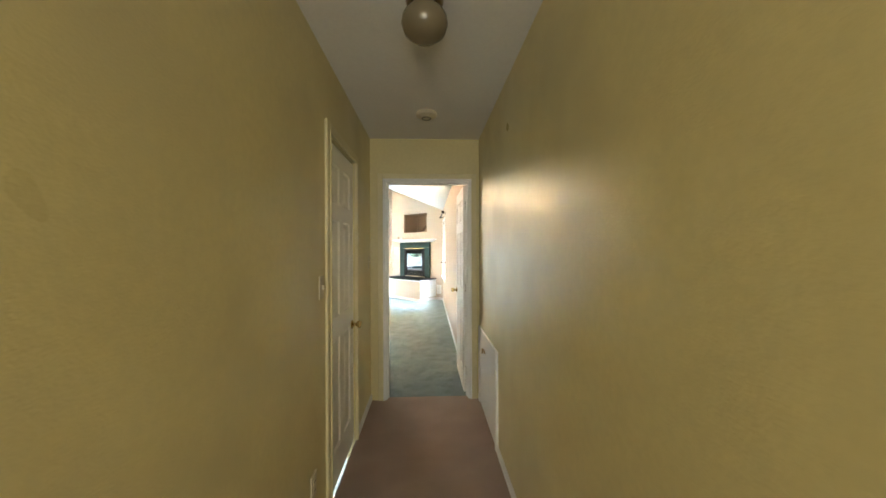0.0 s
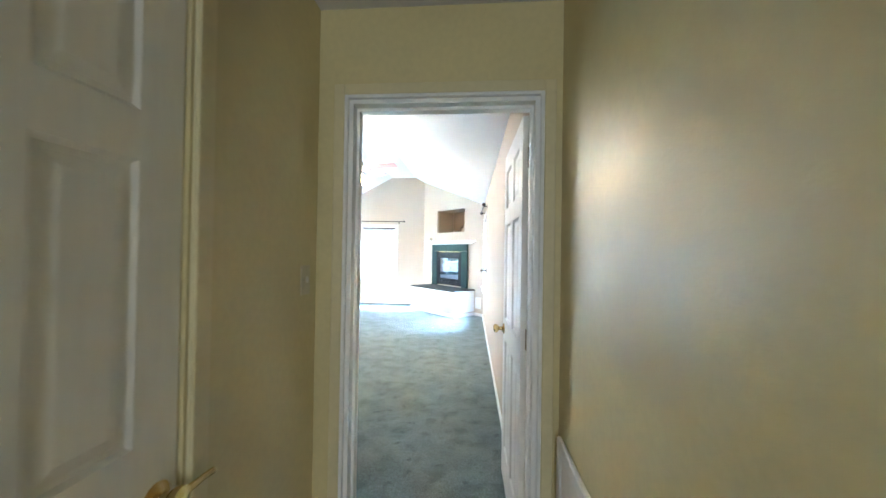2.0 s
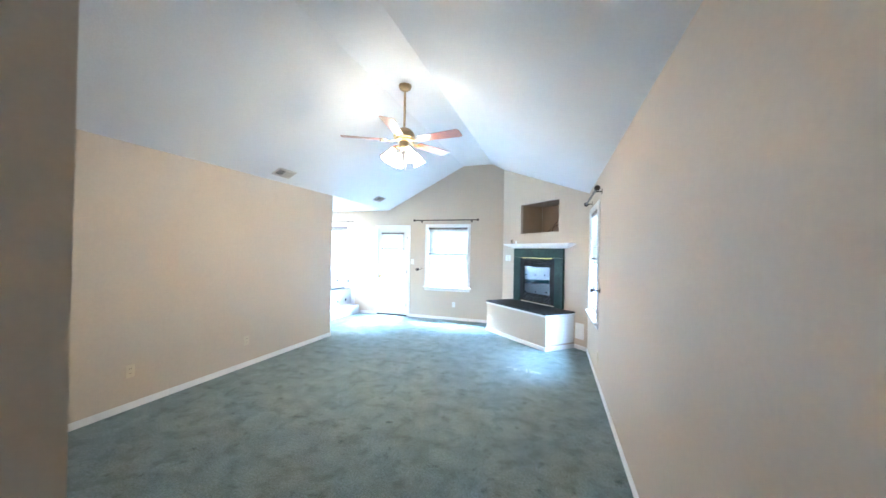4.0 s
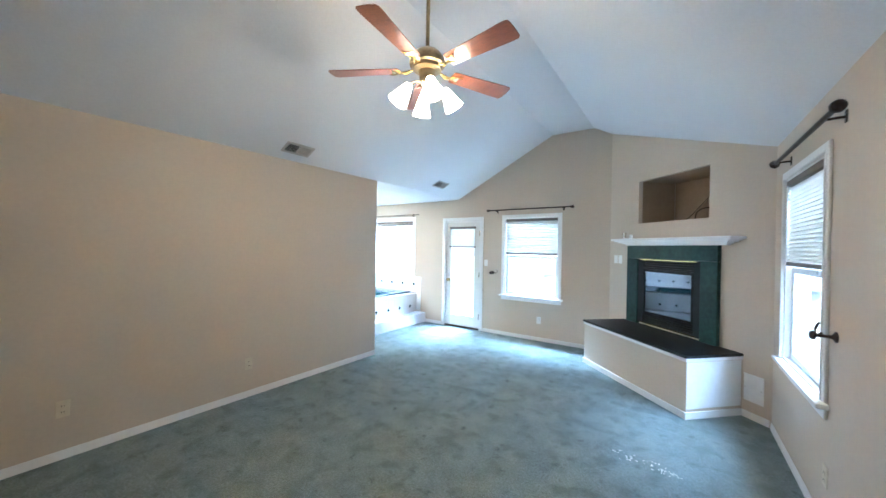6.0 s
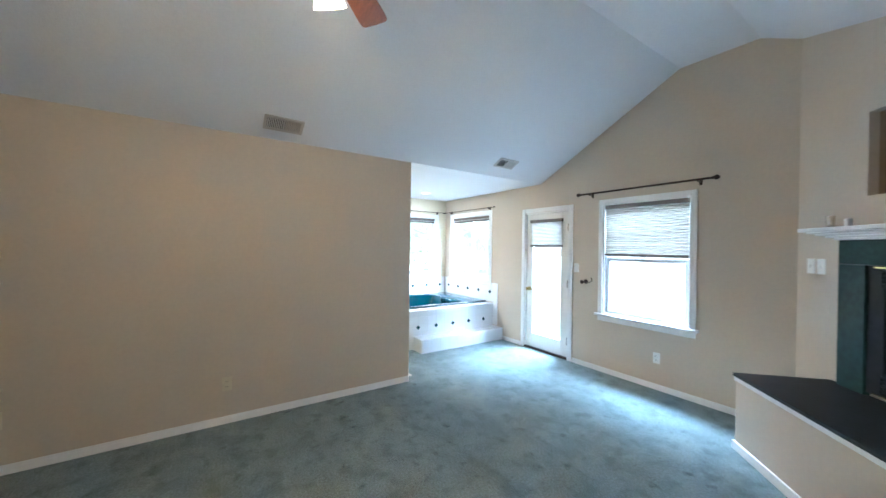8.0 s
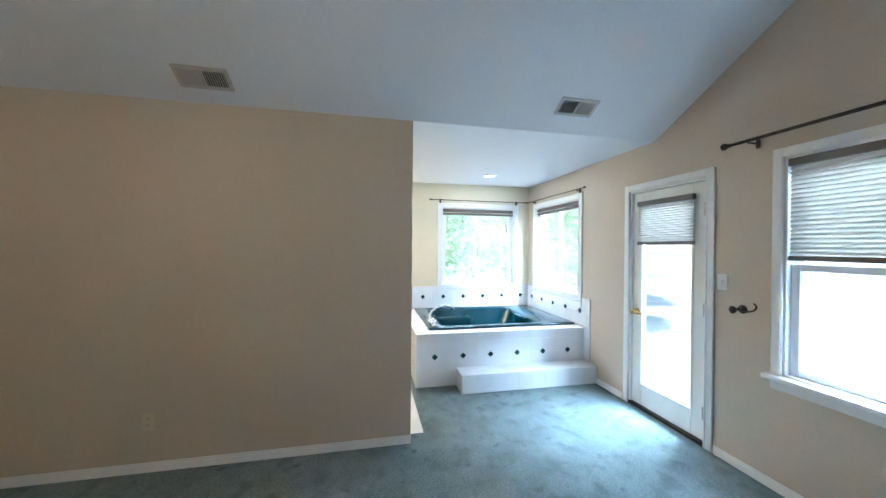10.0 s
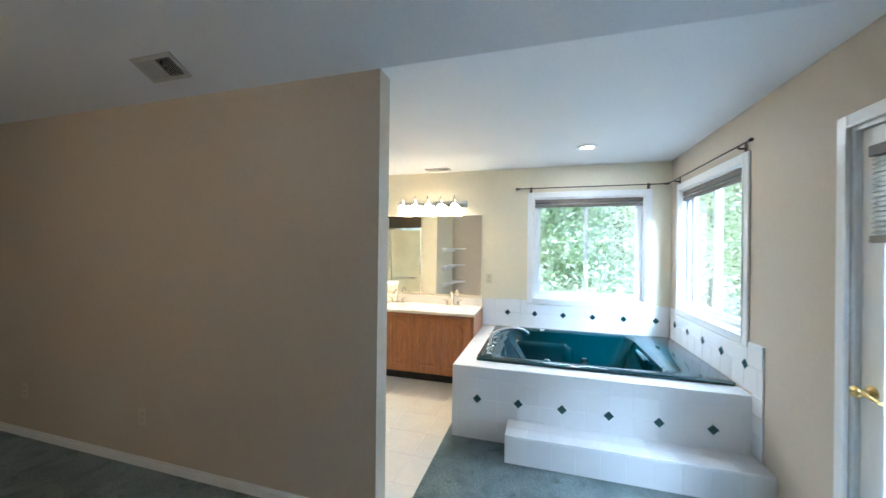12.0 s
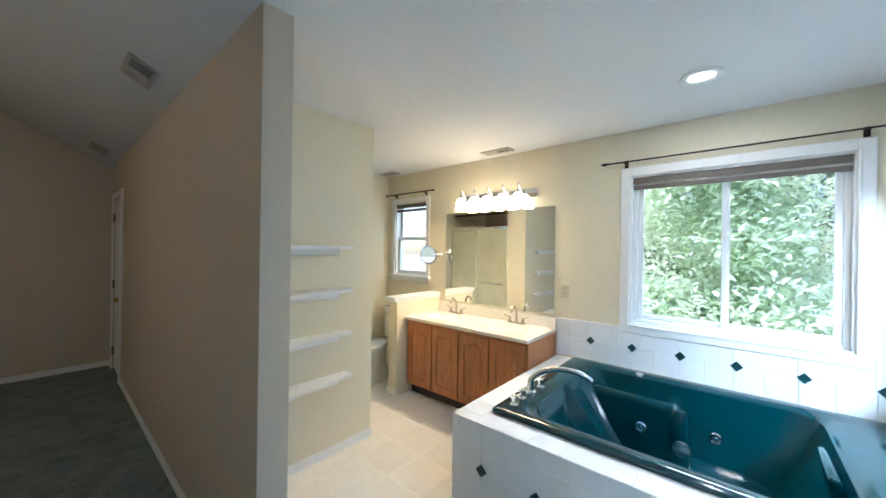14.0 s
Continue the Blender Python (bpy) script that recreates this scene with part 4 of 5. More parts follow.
def rounded(x0, x1, y0, y1, r, z, n=8):
    out = []
    for cx, cy, a0 in ((x1 - r, y1 - r, 0), (x0 + r, y1 - r, 90), (x0 + r, y0 + r, 180), (x1 - r, y0 + r, 270)):
        for i in range(n + 1):
            a = radians(a0 + 90 * i / n)
            out.append((cx + r * math.cos(a), cy + r * math.sin(a), z))
    return out


bx0, bx1, by0, by1 = -5.925, -4.635, 9.45, 11.262
rings = [rounded(bx0, bx1, by0, by1, 0.02, TZ + 0.002), rounded(bx0, bx1, by0, by1, 0.02, TZ + 0.020), rounded(bx0 + 0.012, bx1 - 0.012, by0 + 0.012, by1 - 0.012, 0.02, TZ + 0.028),
         rounded(bx0 + 0.075, bx1 - 0.085, by0 + 0.15, by1 - 0.34, 0.11, TZ + 0.026), rounded(bx0 + 0.10, bx1 - 0.11, by0 + 0.18, by1 - 0.38, 0.13, TZ + 0.005),
         rounded(bx0 + 0.13, bx1 - 0.14, by0 + 0.25, by1 - 0.47, 0.15, TZ - 0.22), rounded(bx0 + 0.18, bx1 - 0.18, by0 + 0.34, by1 - 0.58, 0.16, 0.15), rounded(bx0 + 0.28, bx1 - 0.28, by0 + 0.45, by1 - 0.68, 0.10, 0.125)]
bm = bmesh.new()
vr = [[bm.verts.new(p) for p in r] for r in rings]
for a, b in zip(vr, vr[1:]):
    for i in range(len(a)):
        j = (i + 1) % len(a)
        bm.faces.new((a[i], a[j], b[j], b[i]))
bm.faces.new(vr[-1])
part("basin", bm, ACRYLIC, bath, smooth=True)


def swell(x0, x1, y0, y1, z0, z1, bevel=0.05):
    return box(x0, x1, y0, y1, z0, z1, bevel, 4)


def seat_block():
    """The molded corner seat: a rounded block with a dished top."""
    x0, x1, y0, y1 = -5.87, -5.60, 9.68, 10.26
    rings = [rounded(x0, x1, y0, y1, 0.05, 0.13), rounded(x0, x1 - 0.015, y0, y1 - 0.012, 0.05, 0.45), rounded(x0 + 0.01, x1 - 0.025, y0 + 0.01, y1 - 0.022, 0.045, 0.49),
             rounded(x0 + 0.02, x1 - 0.04, y0 + 0.03, y1 - 0.04, 0.04, 0.505), rounded(x0 + 0.03, x1 - 0.06, y0 + 0.05, y1 - 0.08, 0.04, 0.495),
             rounded(x0 + 0.05, x1 - 0.085, y0 + 0.09, y1 - 0.15, 0.035, 0.43), rounded(x0 + 0.08, x1 - 0.11, y0 + 0.14, y1 - 0.20, 0.02, 0.405)]
    bm = bmesh.new()
    vs = [[bm.verts.new(p) for p in r] for r in rings]
    for a, b in zip(vs, vs[1:]):
        for i in range(len(a)):
            k = (i + 1) % len(a)
            bm.faces.new((a[i], a[k], b[k], b[i]))
    bm.faces.new(vs[-1])
    return bm


def chute():
    """A channel between two ridges that carries water from the spout to the floor of the tub."""
    bm = bmesh.new()
    nu, nv = 16, 18
    grid = []
    for v in range(nv + 1):
        f = v / nv
        row = []
        for u in range(nu + 1):
            w = 2 * u / nu - 1
            ridge = 0.045 * math.exp(-((abs(w) - 0.62) / 0.17) ** 2) * (1 - 0.5 * f)
            edge = -0.06 * max(0, abs(w) - 0.75) / 0.25
            row.append(bm.verts.new((-5.46 + 0.03 * f + w * (0.25 - 0.09 * f + 0.02 * math.sin(6.2 * f)), 9.615 + 0.30 * f + ridge * 0.6, 0.560 - 0.40 * f ** 0.95 + ridge + edge)))
        grid.append(row)
    for a, b in zip(grid, grid[1:]):
        for u in range(nu):
            bm.faces.new((a[u], a[u + 1], b[u + 1], b[u]))
    rim = [*grid[0], *[r[-1] for r in grid[1:]], *grid[-1][-2::-1], *[r[0] for r in grid[-2:0:-1]]]
    low = [bm.verts.new((p.co.x, p.co.y - 0.06, max(0.13, p.co.z - 0.10))) for p in rim]
    for k in range(len(rim)):
        n = (k + 1) % len(rim)
        bm.faces.new((rim[k], low[k], low[n], rim[n]))
    return bm


part("molded_seat", seat_block(), ACRYLIC, bath, "molded corner seat with dished top", True)
part("molded_chute", chute(), ACRYLIC, bath, "ridged molded water chute", True)
part("seat_pillar", moved(lathe([(0, 0), (0.075, 0), (0.07, 0.20), (0.062, 0.32), (0.045, 0.345), (0, 0.35)], 24), pose(-5.665, 10.23, 0.13)), ACRYLIC, bath, smooth=True)
part("headrest", moved(swell(-0.17, 0.17, -0.07, 0.07, -0.022, 0.022, 0.020), pose(-5.25, 10.845, 0.50, -78, 0, 0)), ACRYLIC, bath, smooth=True)


def jet(x, y, z, m):
    j = part("jet", moved(lathe([(0, 0), (0.034, 0), (0.036, 0.006), (0.030, 0.013), (0.021, 0.010), (0.019, 0.004), (0, 0.003)], 20), pose(x, y, z) @ m), CHROME, bath, "chrome whirlpool jet", True)
    part("nozzle", moved(lathe([(0.0, 0.016), (0.008, 0.015), (0.012, 0.004)], 12), pose(x, y, z) @ m), CHROME, j, smooth=True)


for y, z in ((9.98, 0.33), (10.24, 0.34), (10.62, 0.34)):
    jet(-4.785, y, z, pose(0, 0, 0, 0, -90, 0))
for y, z in ((10.42, 0.30), (10.72, 0.30)):
    jet(-5.785, y, z, pose(0, 0, 0, 0, 82, 0))
jet(-5.604, 10.03, 0.31, pose(0, 0, 0, 0, 90, 0))
part("intake", moved(lathe([(0, 0), (0.05, 0), (0.052, 0.008), (0.04, 0.014), (0, 0.012)], 24), pose(-5.592, 10.26, 0.25, 0, 90, 0)), CHROME, bath, "chrome suction cover", True)
part("air_control", moved(lathe([(0, 0), (0.028, 0), (0.026, 0.012), (0.012, 0.018), (0, 0.018)], 16), pose(-5.80, 9.98, TZ + 0.028)), CHROME, bath, smooth=True)
tap = thing("tub_faucet", "arched chrome bathtub faucet on the tub rim", "faucet")
sp = [(-4.98, 9.525, TZ + 0.028), (-4.98, 9.525, TZ + 0.11)] + [(-4.98 - 0.15 * i / 10, 9.525 + 0.10 - 0.10 * math.cos(radians(18 * i)) + 0.012 * i, TZ + 0.11 + 0.085 * math.sin(radians(16 * i))) for i in range(1, 11)]
part("spout", tube(sp, [0.024, 0.019] + [0.017] * 9 + [0.02], 14), CHROME, tap, smooth=True)
part("spout_base", moved(lathe([(0, 0), (0.036, 0), (0.034, 0.012), (0.024, 0.02), (0, 0.022)], 20), pose(-4.98, 9.525, TZ + 0.028)), CHROME, tap, smooth=True)
for x, y in ((-4.85, 9.53), (-5.09, 9.54), (-4.74, 9.54)):
    hd = part("handle", moved(lathe([(0, 0), (0.026, 0), (0.026, 0.01), (0.014, 0.022), (0.013, 0.04), (0.022, 0.046), (0.022, 0.058), (0.01, 0.064), (0, 0.064)], 16), pose(x, y, TZ + 0.028)), CHROME, tap, smooth=True)
    part("lever", tube([(x, y, TZ + 0.082), (x - 0.035, y + 0.02, TZ + 0.088)], 0.006, 8), CHROME, hd)

deck = thing("tub_surround", "white tiled bathtub deck with green diamond accents", "tub surround")
part("core", boxes((TX1 - 0.012, TX1 - 0.0015, TY0 + 0.0015, TY1 - 0.001, 0.0, TZ - 0.008), (TX0 + 0.001, TX1 - 0.012, TY0 + 0.0015, TY0 + 0.012, 0.0, TZ - 0.008), (TX0 + 0.001, TX1 - 0.012, TY0 + 0.012, by0 + 0.03, TZ - 0.02, TZ - 0.0015), (bx1 - 0.02, TX1 - 0.012, by0 + 0.03, TY1 - 0.001, TZ - 0.02, TZ - 0.0015), (TX0 + 0.001, bx0 + 0.02, by0 + 0.03, TY1 - 0.001, TZ - 0.02, TZ - 0.0015)), GROUT, deck)
step = thing("tub_step", "white tiled step in front of the bathtub", "step")
part("core", boxes((TX1 + 0.001, -4.2415, 9.7315, TY1 - 0.001, 0.0, 0.1905)), GROUT, step)
splash = thing("tub_backsplash", "white wall tile band with green diamonds", "backsplash")

# vanity
van = thing("vanity_cabinet", "orange oak bathroom vanity with four arched doors", "vanity")
VX, VY0, VY1, VZ = -5.44, 7.90, 9.275, 0.765
part("body", boxes((VX - 0.02, VX, VY0, VY1, 0.10, VZ), (WEST + 0.002, VX - 0.02, VY0, VY0 + 0.018, 0.10, VZ), (WEST + 0.002, VX - 0.02, VY1 - 0.018, VY1, 0.10, VZ), (WEST + 0.002, VX - 0.02, VY0 + 0.018, VY1 - 0.018, 0.101, 0.118)), WOOD, van)
part("toe_kick", box(WEST + 0.002, VX - 0.06, VY0 + 0.01, VY1 - 0.005, 0.0, 0.10), DARK, van, "dark recessed toe kick")
dw = (VY1 - VY0 - 0.05) / 4
for k in range(4):
    y0 = VY0 + 0.025 + k * dw + 0.008
    y1 = y0 + dw - 0.016
    za, zb = 0.125, VZ - 0.03
    d = part("door", boxes((VX + 0.001, VX + 0.019, y0, y0 + 0.055, za, zb), (VX + 0.001, VX + 0.019, y1 - 0.055, y1, za, zb), (VX + 0.001, VX + 0.019, y0 + 0.055, y1 - 0.055, za, za + 0.06), (VX + 0.001, VX + 0.010, y0 + 0.055, y1 - 0.055, za + 0.06, zb - 0.04)), WOOD, van)
    # arched head rail
    bm = bmesh.new()
    n = 10
    for i in range(n):
        a, b = (y0 + 0.055 + (y1 - y0 - 0.11) * j / n for j in (i, i + 1))
        f = lambda y: zb - 0.045 - 0.06 * abs(2 * (y - (y0 + y1) / 2) / (y1 - y0 - 0.11)) ** 2
        lo = [bm.verts.new((x, y, f(y))) for x, y in ((VX + 0.001, a), (VX + 0.019, a), (VX + 0.019, b), (VX + 0.001, b))]
        hi = [bm.verts.new((v.co.x, v.co.y, zb)) for v in lo]
        bm.faces.new(lo[::-1])
        bm.faces.new(hi)
        for q in range(4):
            bm.faces.new((lo[q], lo[(q + 1) % 4], hi[(q + 1) % 4], hi[q]))
    part("arched_rail", bm, WOOD, d)
    # raised centre field
    bm = bmesh.new()
    pts = [(y0 + 0.075, za + 0.08), (y1 - 0.075, za + 0.08)] + [(y1 - 0.075 - (y1 - y0 - 0.15) * j / 10, f(y1 - 0.075 - (y1 - y0 - 0.15) * j / 10) - 0.022) for j in range(11)]
    lo = [bm.verts.new((VX + 0.010, y, z)) for y, z in pts]
    cy, cz = (y0 + y1) / 2, (za + zb) / 2
    hi = [bm.verts.new((VX + 0.017, cy + (y - cy) * 0.84, cz + (z - cz) * 0.93)) for y, z in pts]
    bm.faces.new(hi)
    for q in range(len(pts)):
        bm.faces.new((lo[q], lo[(q + 1) % len(pts)], hi[(q + 1) % len(pts)], hi[q]))
    part("raised_panel", bm, WOOD, d)
# marble top with two basins
top = thing("countertop", "cream cultured marble top with two molded basins", "countertop")
SX, SR = -5.66, ((8.20), (8.93))
bm = bmesh.new()
tx0, tx1, ty0, ty1, tz = WEST + 0.002, -5.405, VY0 - 0.005, VY1 + 0.010, VZ + 0.035


def basin_patch(bm, xa, xb, ya, yb, cy):
    n = 32
    outer, inner = [], [[] for _ in range(4)]
    for i in range(n):
        a = 2 * math.pi * i / n
        c, s = math.cos(a), math.sin(a)
        k = min((xb - SX if c > 0 else SX - xa) / max(abs(c), 1e-6), (yb - cy if s > 0 else cy - ya) / max(abs(s), 1e-6))
        outer.append(bm.verts.new((SX + c * k, cy + s * k, tz)))
        for q, (f, dz) in enumerate(((1.0, 0.0), (0.93, -0.02), (0.7, -0.09), (0.3, -0.12))):
            inner[q].append(bm.verts.new((SX + 0.155 * f * c, cy + 0.21 * f * s, tz + dz)))
    loops = [outer, *inner]
    for u, v in zip(loops, loops[1:]):
        for i in range(n):
            j = (i + 1) % n
            bm.faces.new((u[i], u[j], v[j], v[i]))
    bm.faces.new(inner[-1])


ymid = (ty0 + ty1) / 2
basin_patch(bm, tx0 + 0.02, tx1, ty0, ymid, SR[0])
basin_patch(bm, tx0 + 0.02, tx1, ymid, ty1, SR[1])
ob = part("slab", bm, MARBLE, top, smooth=True)
part("edge", boxes((tx1 - 0.022, tx1 + 0.004, ty0 - 0.002, ty1 + 0.002, VZ + 0.001, tz - 0.001), (tx0, tx1 - 0.022, ty1 - 0.02, ty1 + 0.002, VZ + 0.001, tz - 0.001), bevel=0.004), MARBLE, top)
part("backsplash", box(tx0, tx0 + 0.022, ty0, ty1, tz - 0.002, tz + 0.10, 0.004), MARBLE, top)
for cy in SR:
    part("drain", moved(lathe([(0, 0.002), (0.02, 0.002), (0.022, 0), (0.016, 0.004), (0, 0.004)], 16), pose(SX, cy, tz - 0.118)), CHROME, top)
    t = thing("sink_faucet", "brushed nickel two handle sink faucet", "faucet", group="vanity faucets")
    x = -5.87
    part("base", box(x - 0.025, x + 0.025, cy - 0.09, cy + 0.09, tz, tz + 0.016, 0.007), NICKEL, t)
    part("spout", tube([(x, cy, tz + 0.012), (x, cy, tz + 0.10), (x + 0.012, cy, tz + 0.145), (x + 0.045, cy, tz + 0.168), (x + 0.085, cy, tz + 0.155), (x + 0.105, cy, tz + 0.12)], [0.014, 0.012, 0.011, 0.011, 0.011, 0.012], 12), NICKEL, t, smooth=True)
    for s in (-1, 1):
        hnd = part("handle", moved(lathe([(0, 0), (0.018, 0), (0.015, 0.02), (0.011, 0.045), (0, 0.05)], 14), pose(x, cy + s * 0.07, tz + 0.014)), NICKEL, t, smooth=True)
        part("lever", tube([(x, cy + s * 0.07, tz + 0.06), (x + 0.01, cy + s * 0.125, tz + 0.075)], 0.006, 8), NICKEL, hnd)

mir = thing("wall_mirror", "large frameless mirror above the vanity", "mirror")
part("glass", box(WEST + 0.001, WEST + 0.007, 7.975, 9.262, 0.925, 1.905), MIRROR, mir)
part("clip", boxes((WEST + 0.001, WEST + 0.012, 8.3, 8.34, 0.915, 0.930), (WEST + 0.001, WEST + 0.012, 8.95, 8.99, 0.915, 0.930)), CHROME, mir)

bar = thing("vanity_light", "chrome bath bar with five glowing glass shades", "wall light")
part("backplate", box(WEST + 0.001, WEST + 0.030, 8.17, 9.09, 1.995, 2.085, 0.014, 3), CHROME, bar, smooth=True)
for k in range(5):
    y = 8.26 + 0.17 * k
    x = WEST + 0.11
    arm = part("arm", tube([(WEST + 0.03, y, 2.045), (WEST + 0.06, y, 2.08), (x - 0.01, y, 2.145), (x + 0.004, y, 2.135), (x, y, 2.065)], 0.007, 8), CHROME, bar, smooth=True)
    part("cap", moved(lathe([(0, 0.03), (0.016, 0.028), (0.026, 0.012), (0.028, 0.0), (0, 0.0)], 16), pose(x, y, 2.040)), CHROME, arm, smooth=True)
    part("shade", moved(lathe([(0.0, -0.002), (0.026, -0.003), (0.042, -0.022), (0.050, -0.07), (0.056, -0.125), (0.052, -0.125), (0.042, -0.08), (0, -0.05)], 20), pose(x, y, 2.040)), VBULB, arm, "glowing frosted glass shade", True)
for k in range(5):
    lamp("vanity_bulb", "POINT", 9.5, (1.0, 0.76, 0.45), pose(WEST + 0.11, 8.26 + 0.17 * k, 1.944), 0.028)
lamp("recessed_bulb", "AREA", 5.5, (1.0, 0.95, 0.86), look((-5.24, 10.36, 2.438), (-5.24, 10.361, 0.0)), 0.11)
can = thing("recessed_light", "recessed ceiling light with white trim ring", "ceiling light", pose(-5.24, 10.36, 2.45))
part("trim_ring", lathe([(0.062, -0.001), (0.098, -0.001), (0.094, -0.010), (0.066, -0.012), (0.062, -0.006)], 28), WHITE_PLASTIC, can, smooth=True)
part("lens", lathe([(0, -0.004), (0.061, -0.004), (0.061, -0.001), (0, -0.001)], 28), CAN, can)

pony = thing("pony_wall", "half height partition with white cap beside toilet", "half wall")
part("body", box(WEST + 0.001, -5.30, 7.765, 7.885, 0.0, 0.945), BATH_PAINT, pony)
part("cap", boxes((WEST + 0.001, -5.26, 7.735, 7.895, 0.970, 1.000), (WEST + 0.001, -5.28, 7.75, 7.89, 0.945, 0.970), bevel=0.004), TRIM, pony, "white painted cap")
part("skirting", boxes((-5.30, -5.286, 7.755, 7.885, 0, H), (WEST + 0.01, -5.30, 7.751, 7.765, 0, H)), TRIM, pony)
ring = thing("towel_ring_mirror", "round chrome swing arm shaving mirror", "shaving mirror")
MY, MZ, MX = 7.93, 1.42, WEST
part("wall_plate", box(MX + 0.001, MX + 0.012, 7.955, 7.995, MZ - 0.04, MZ + 0.06, 0.004), CHROME, ring)
part("arm", tube([(MX + 0.012, 7.975, MZ + 0.02), (MX + 0.09, 7.96, MZ + 0.02), (MX + 0.17, 7.90, MZ + 0.02)], 0.008, 8), CHROME, ring, smooth=True)
RM = pose(MX + 0.20, 7.88, MZ + 0.01, 90, 0, 150)
part("rim", moved(lathe([(0.085, -0.008), (0.10, -0.01), (0.104, 0.0), (0.10, 0.01), (0.085, 0.008), (0.082, 0)], 32), RM), CHROME, ring, smooth=True)
part("lens", moved(lathe([(0, -0.003), (0.084, -0.003), (0.084, 0.003), (0, 0.003)], 32), RM), MIRROR, ring)

toilet = thing("toilet", "white ceramic toilet with closed seat lid", "toilet")
TC = pose(-5.28, 7.36, 0)


def oval(cx, rx, ry, z, n=28):
    return [(cx + rx * math.cos(2 * math.pi * i / n), ry * math.sin(2 * math.pi * i / n), z) for i in range(n)]


def loft(rings, cap=True):
    bm = bmesh.new()
    vs = [[bm.verts.new(p) for p in r] for r in rings]
    for a, b in zip(vs, vs[1:]):
        for i in range(len(a)):
            j = (i + 1) % len(a)
            bm.faces.new((a[i], a[j], b[j], b[i]))
    if cap:
        bm.faces.new(vs[0][::-1])
        bm.faces.new(vs[-1])
    return bm


part("bowl", moved(loft([oval(-0.12, 0.26, 0.12, 0.0), oval(-0.12, 0.25, 0.115, 0.05), oval(-0.10, 0.20, 0.10, 0.16), oval(-0.05, 0.24, 0.15, 0.28), oval(-0.02, 0.27, 0.185, 0.36), oval(-0.02, 0.275, 0.19, 0.395)]), TC), CERAMIC, toilet, smooth=True)
part("seat", moved(loft([oval(-0.02, 0.275, 0.19, 0.397), oval(-0.02, 0.28, 0.195, 0.41), oval(-0.02, 0.275, 0.19, 0.418)]), TC), CERAMIC, toilet, smooth=True)
part("lid", moved(loft([oval(-0.02, 0.27, 0.188, 0.420), oval(-0.02, 0.275, 0.192, 0.432), oval(-0.02, 0.25, 0.17, 0.442)]), TC), CERAMIC, toilet, smooth=True)
part("tank", box(WEST + 0.02, -5.74, 7.14, 7.58, 0.39, 0.74, 0.03, 3), CERAMIC, toilet, smooth=True)
part("tank_lid", box(WEST + 0.012, -5.73, 7.13, 7.59, 0.741, 0.775, 0.01, 2), CERAMIC, toilet, smooth=True)
part("flush_lever", tube([(-5.735, 7.20, 0.69), (-5.72, 7.20, 0.69), (-5.718, 7.27, 0.68)], 0.006, 8), CHROME, toilet)
tb = thing("towel_bar", "short chrome towel bar with glass shelf", "towel bar")
part("bar", tube([(-5.6, BATH_S + 0.06, 1.36), (-5.0, BATH_S + 0.06, 1.36)], 0.009, 10), CHROME, tb)
for x in (-5.6, -5.0):
    part("post", tube([(x, BATH_S + 0.001, 1.36), (x, BATH_S + 0.065, 1.36)], [0.018, 0.01], 10), CHROME, tb)

# curved corner shelves
for z in (0.560, 0.868, 1.178, 1.488):
    bm = bmesh.new()
    x0, y0 = PARTITION - 0.121, 8.301
    pts = [(x0, y0), (x0, y0 + 0.26)] + [(x0 - 0.80 * k / 12, y0 + 0.10 + 0.16 * (1 - k / 12) ** 1.8) for k in range(1, 13)] + [(x0 - 0.81, y0 + 0.085), (x0 - 0.81, y0)]
    lo = [bm.verts.new((x, y, z)) for x, y in pts]
    hi = [bm.verts.new((x, y, z + 0.022)) for x, y in pts]
    bm.faces.new(lo[::-1])
    bm.faces.new(hi)
    for k in range(len(pts)):
        j = (k + 1) % len(pts)
        bm.faces.new((lo[k], lo[j], hi[j], hi[k]))
    sh = obj("corner_shelf", bm, TRIM)
    tagged(sh, "white curved shelf fixed in the wall corner", "shelf", "corner shelves")
    part("cleat", box(x0 - 0.72, x0 - 0.001, y0 + 0.0005, y0 + 0.05, z - 0.042, z - 0.0005, 0.004), TRIM, sh)

# shower opposite the vanity, seen in the mirror
structure("wall_shower_stub", box(-4.66, -4.56, 8.02, 8.20, -0.02, 2.45), BATH_PAINT, "short wall beside the shower", "wall")
structure("wall_shower_head", box(-4.66, -4.56, BATH_S, 8.02, 2.12, 2.45), BATH_PAINT, "wall above the shower opening", "wall")
show = thing("shower_enclosure", "framed obscure glass shower doors", "shower")
part("curb", box(-4.66, -4.56, BATH_S + 0.02, 8.02, -0.004, 0.10, 0.005), TILE, show)
part("top_rail", box(-4.645, -4.59, BATH_S + 0.02, 8.02, 1.80, 1.845, 0.004), CHROME, show)
for y in (BATH_S + 0.02, 7.47, 8.0):
    part("post", box(-4.64, -4.60, y, y + 0.02, 0.10, 1.80), CHROME, show)
for a, b, x in ((BATH_S + 0.04, 7.50, -4.612), (7.45, 8.0, -4.628)):
    part("glass_panel", box(x - 0.004, x + 0.004, a, b, 0.10, 1.80), FROST, show)
part("towel_handle", tube([(-4.66, 7.55, 1.0), (-4.66, 7.95, 1.0)], 0.008, 8), CHROME, show)
part("curtain_rod", tube([(-4.52, BATH_S + 0.001, 2.04), (-4.52, 8.199, 2.04)], 0.011, 10), BRONZE, show, "dark shower rod")
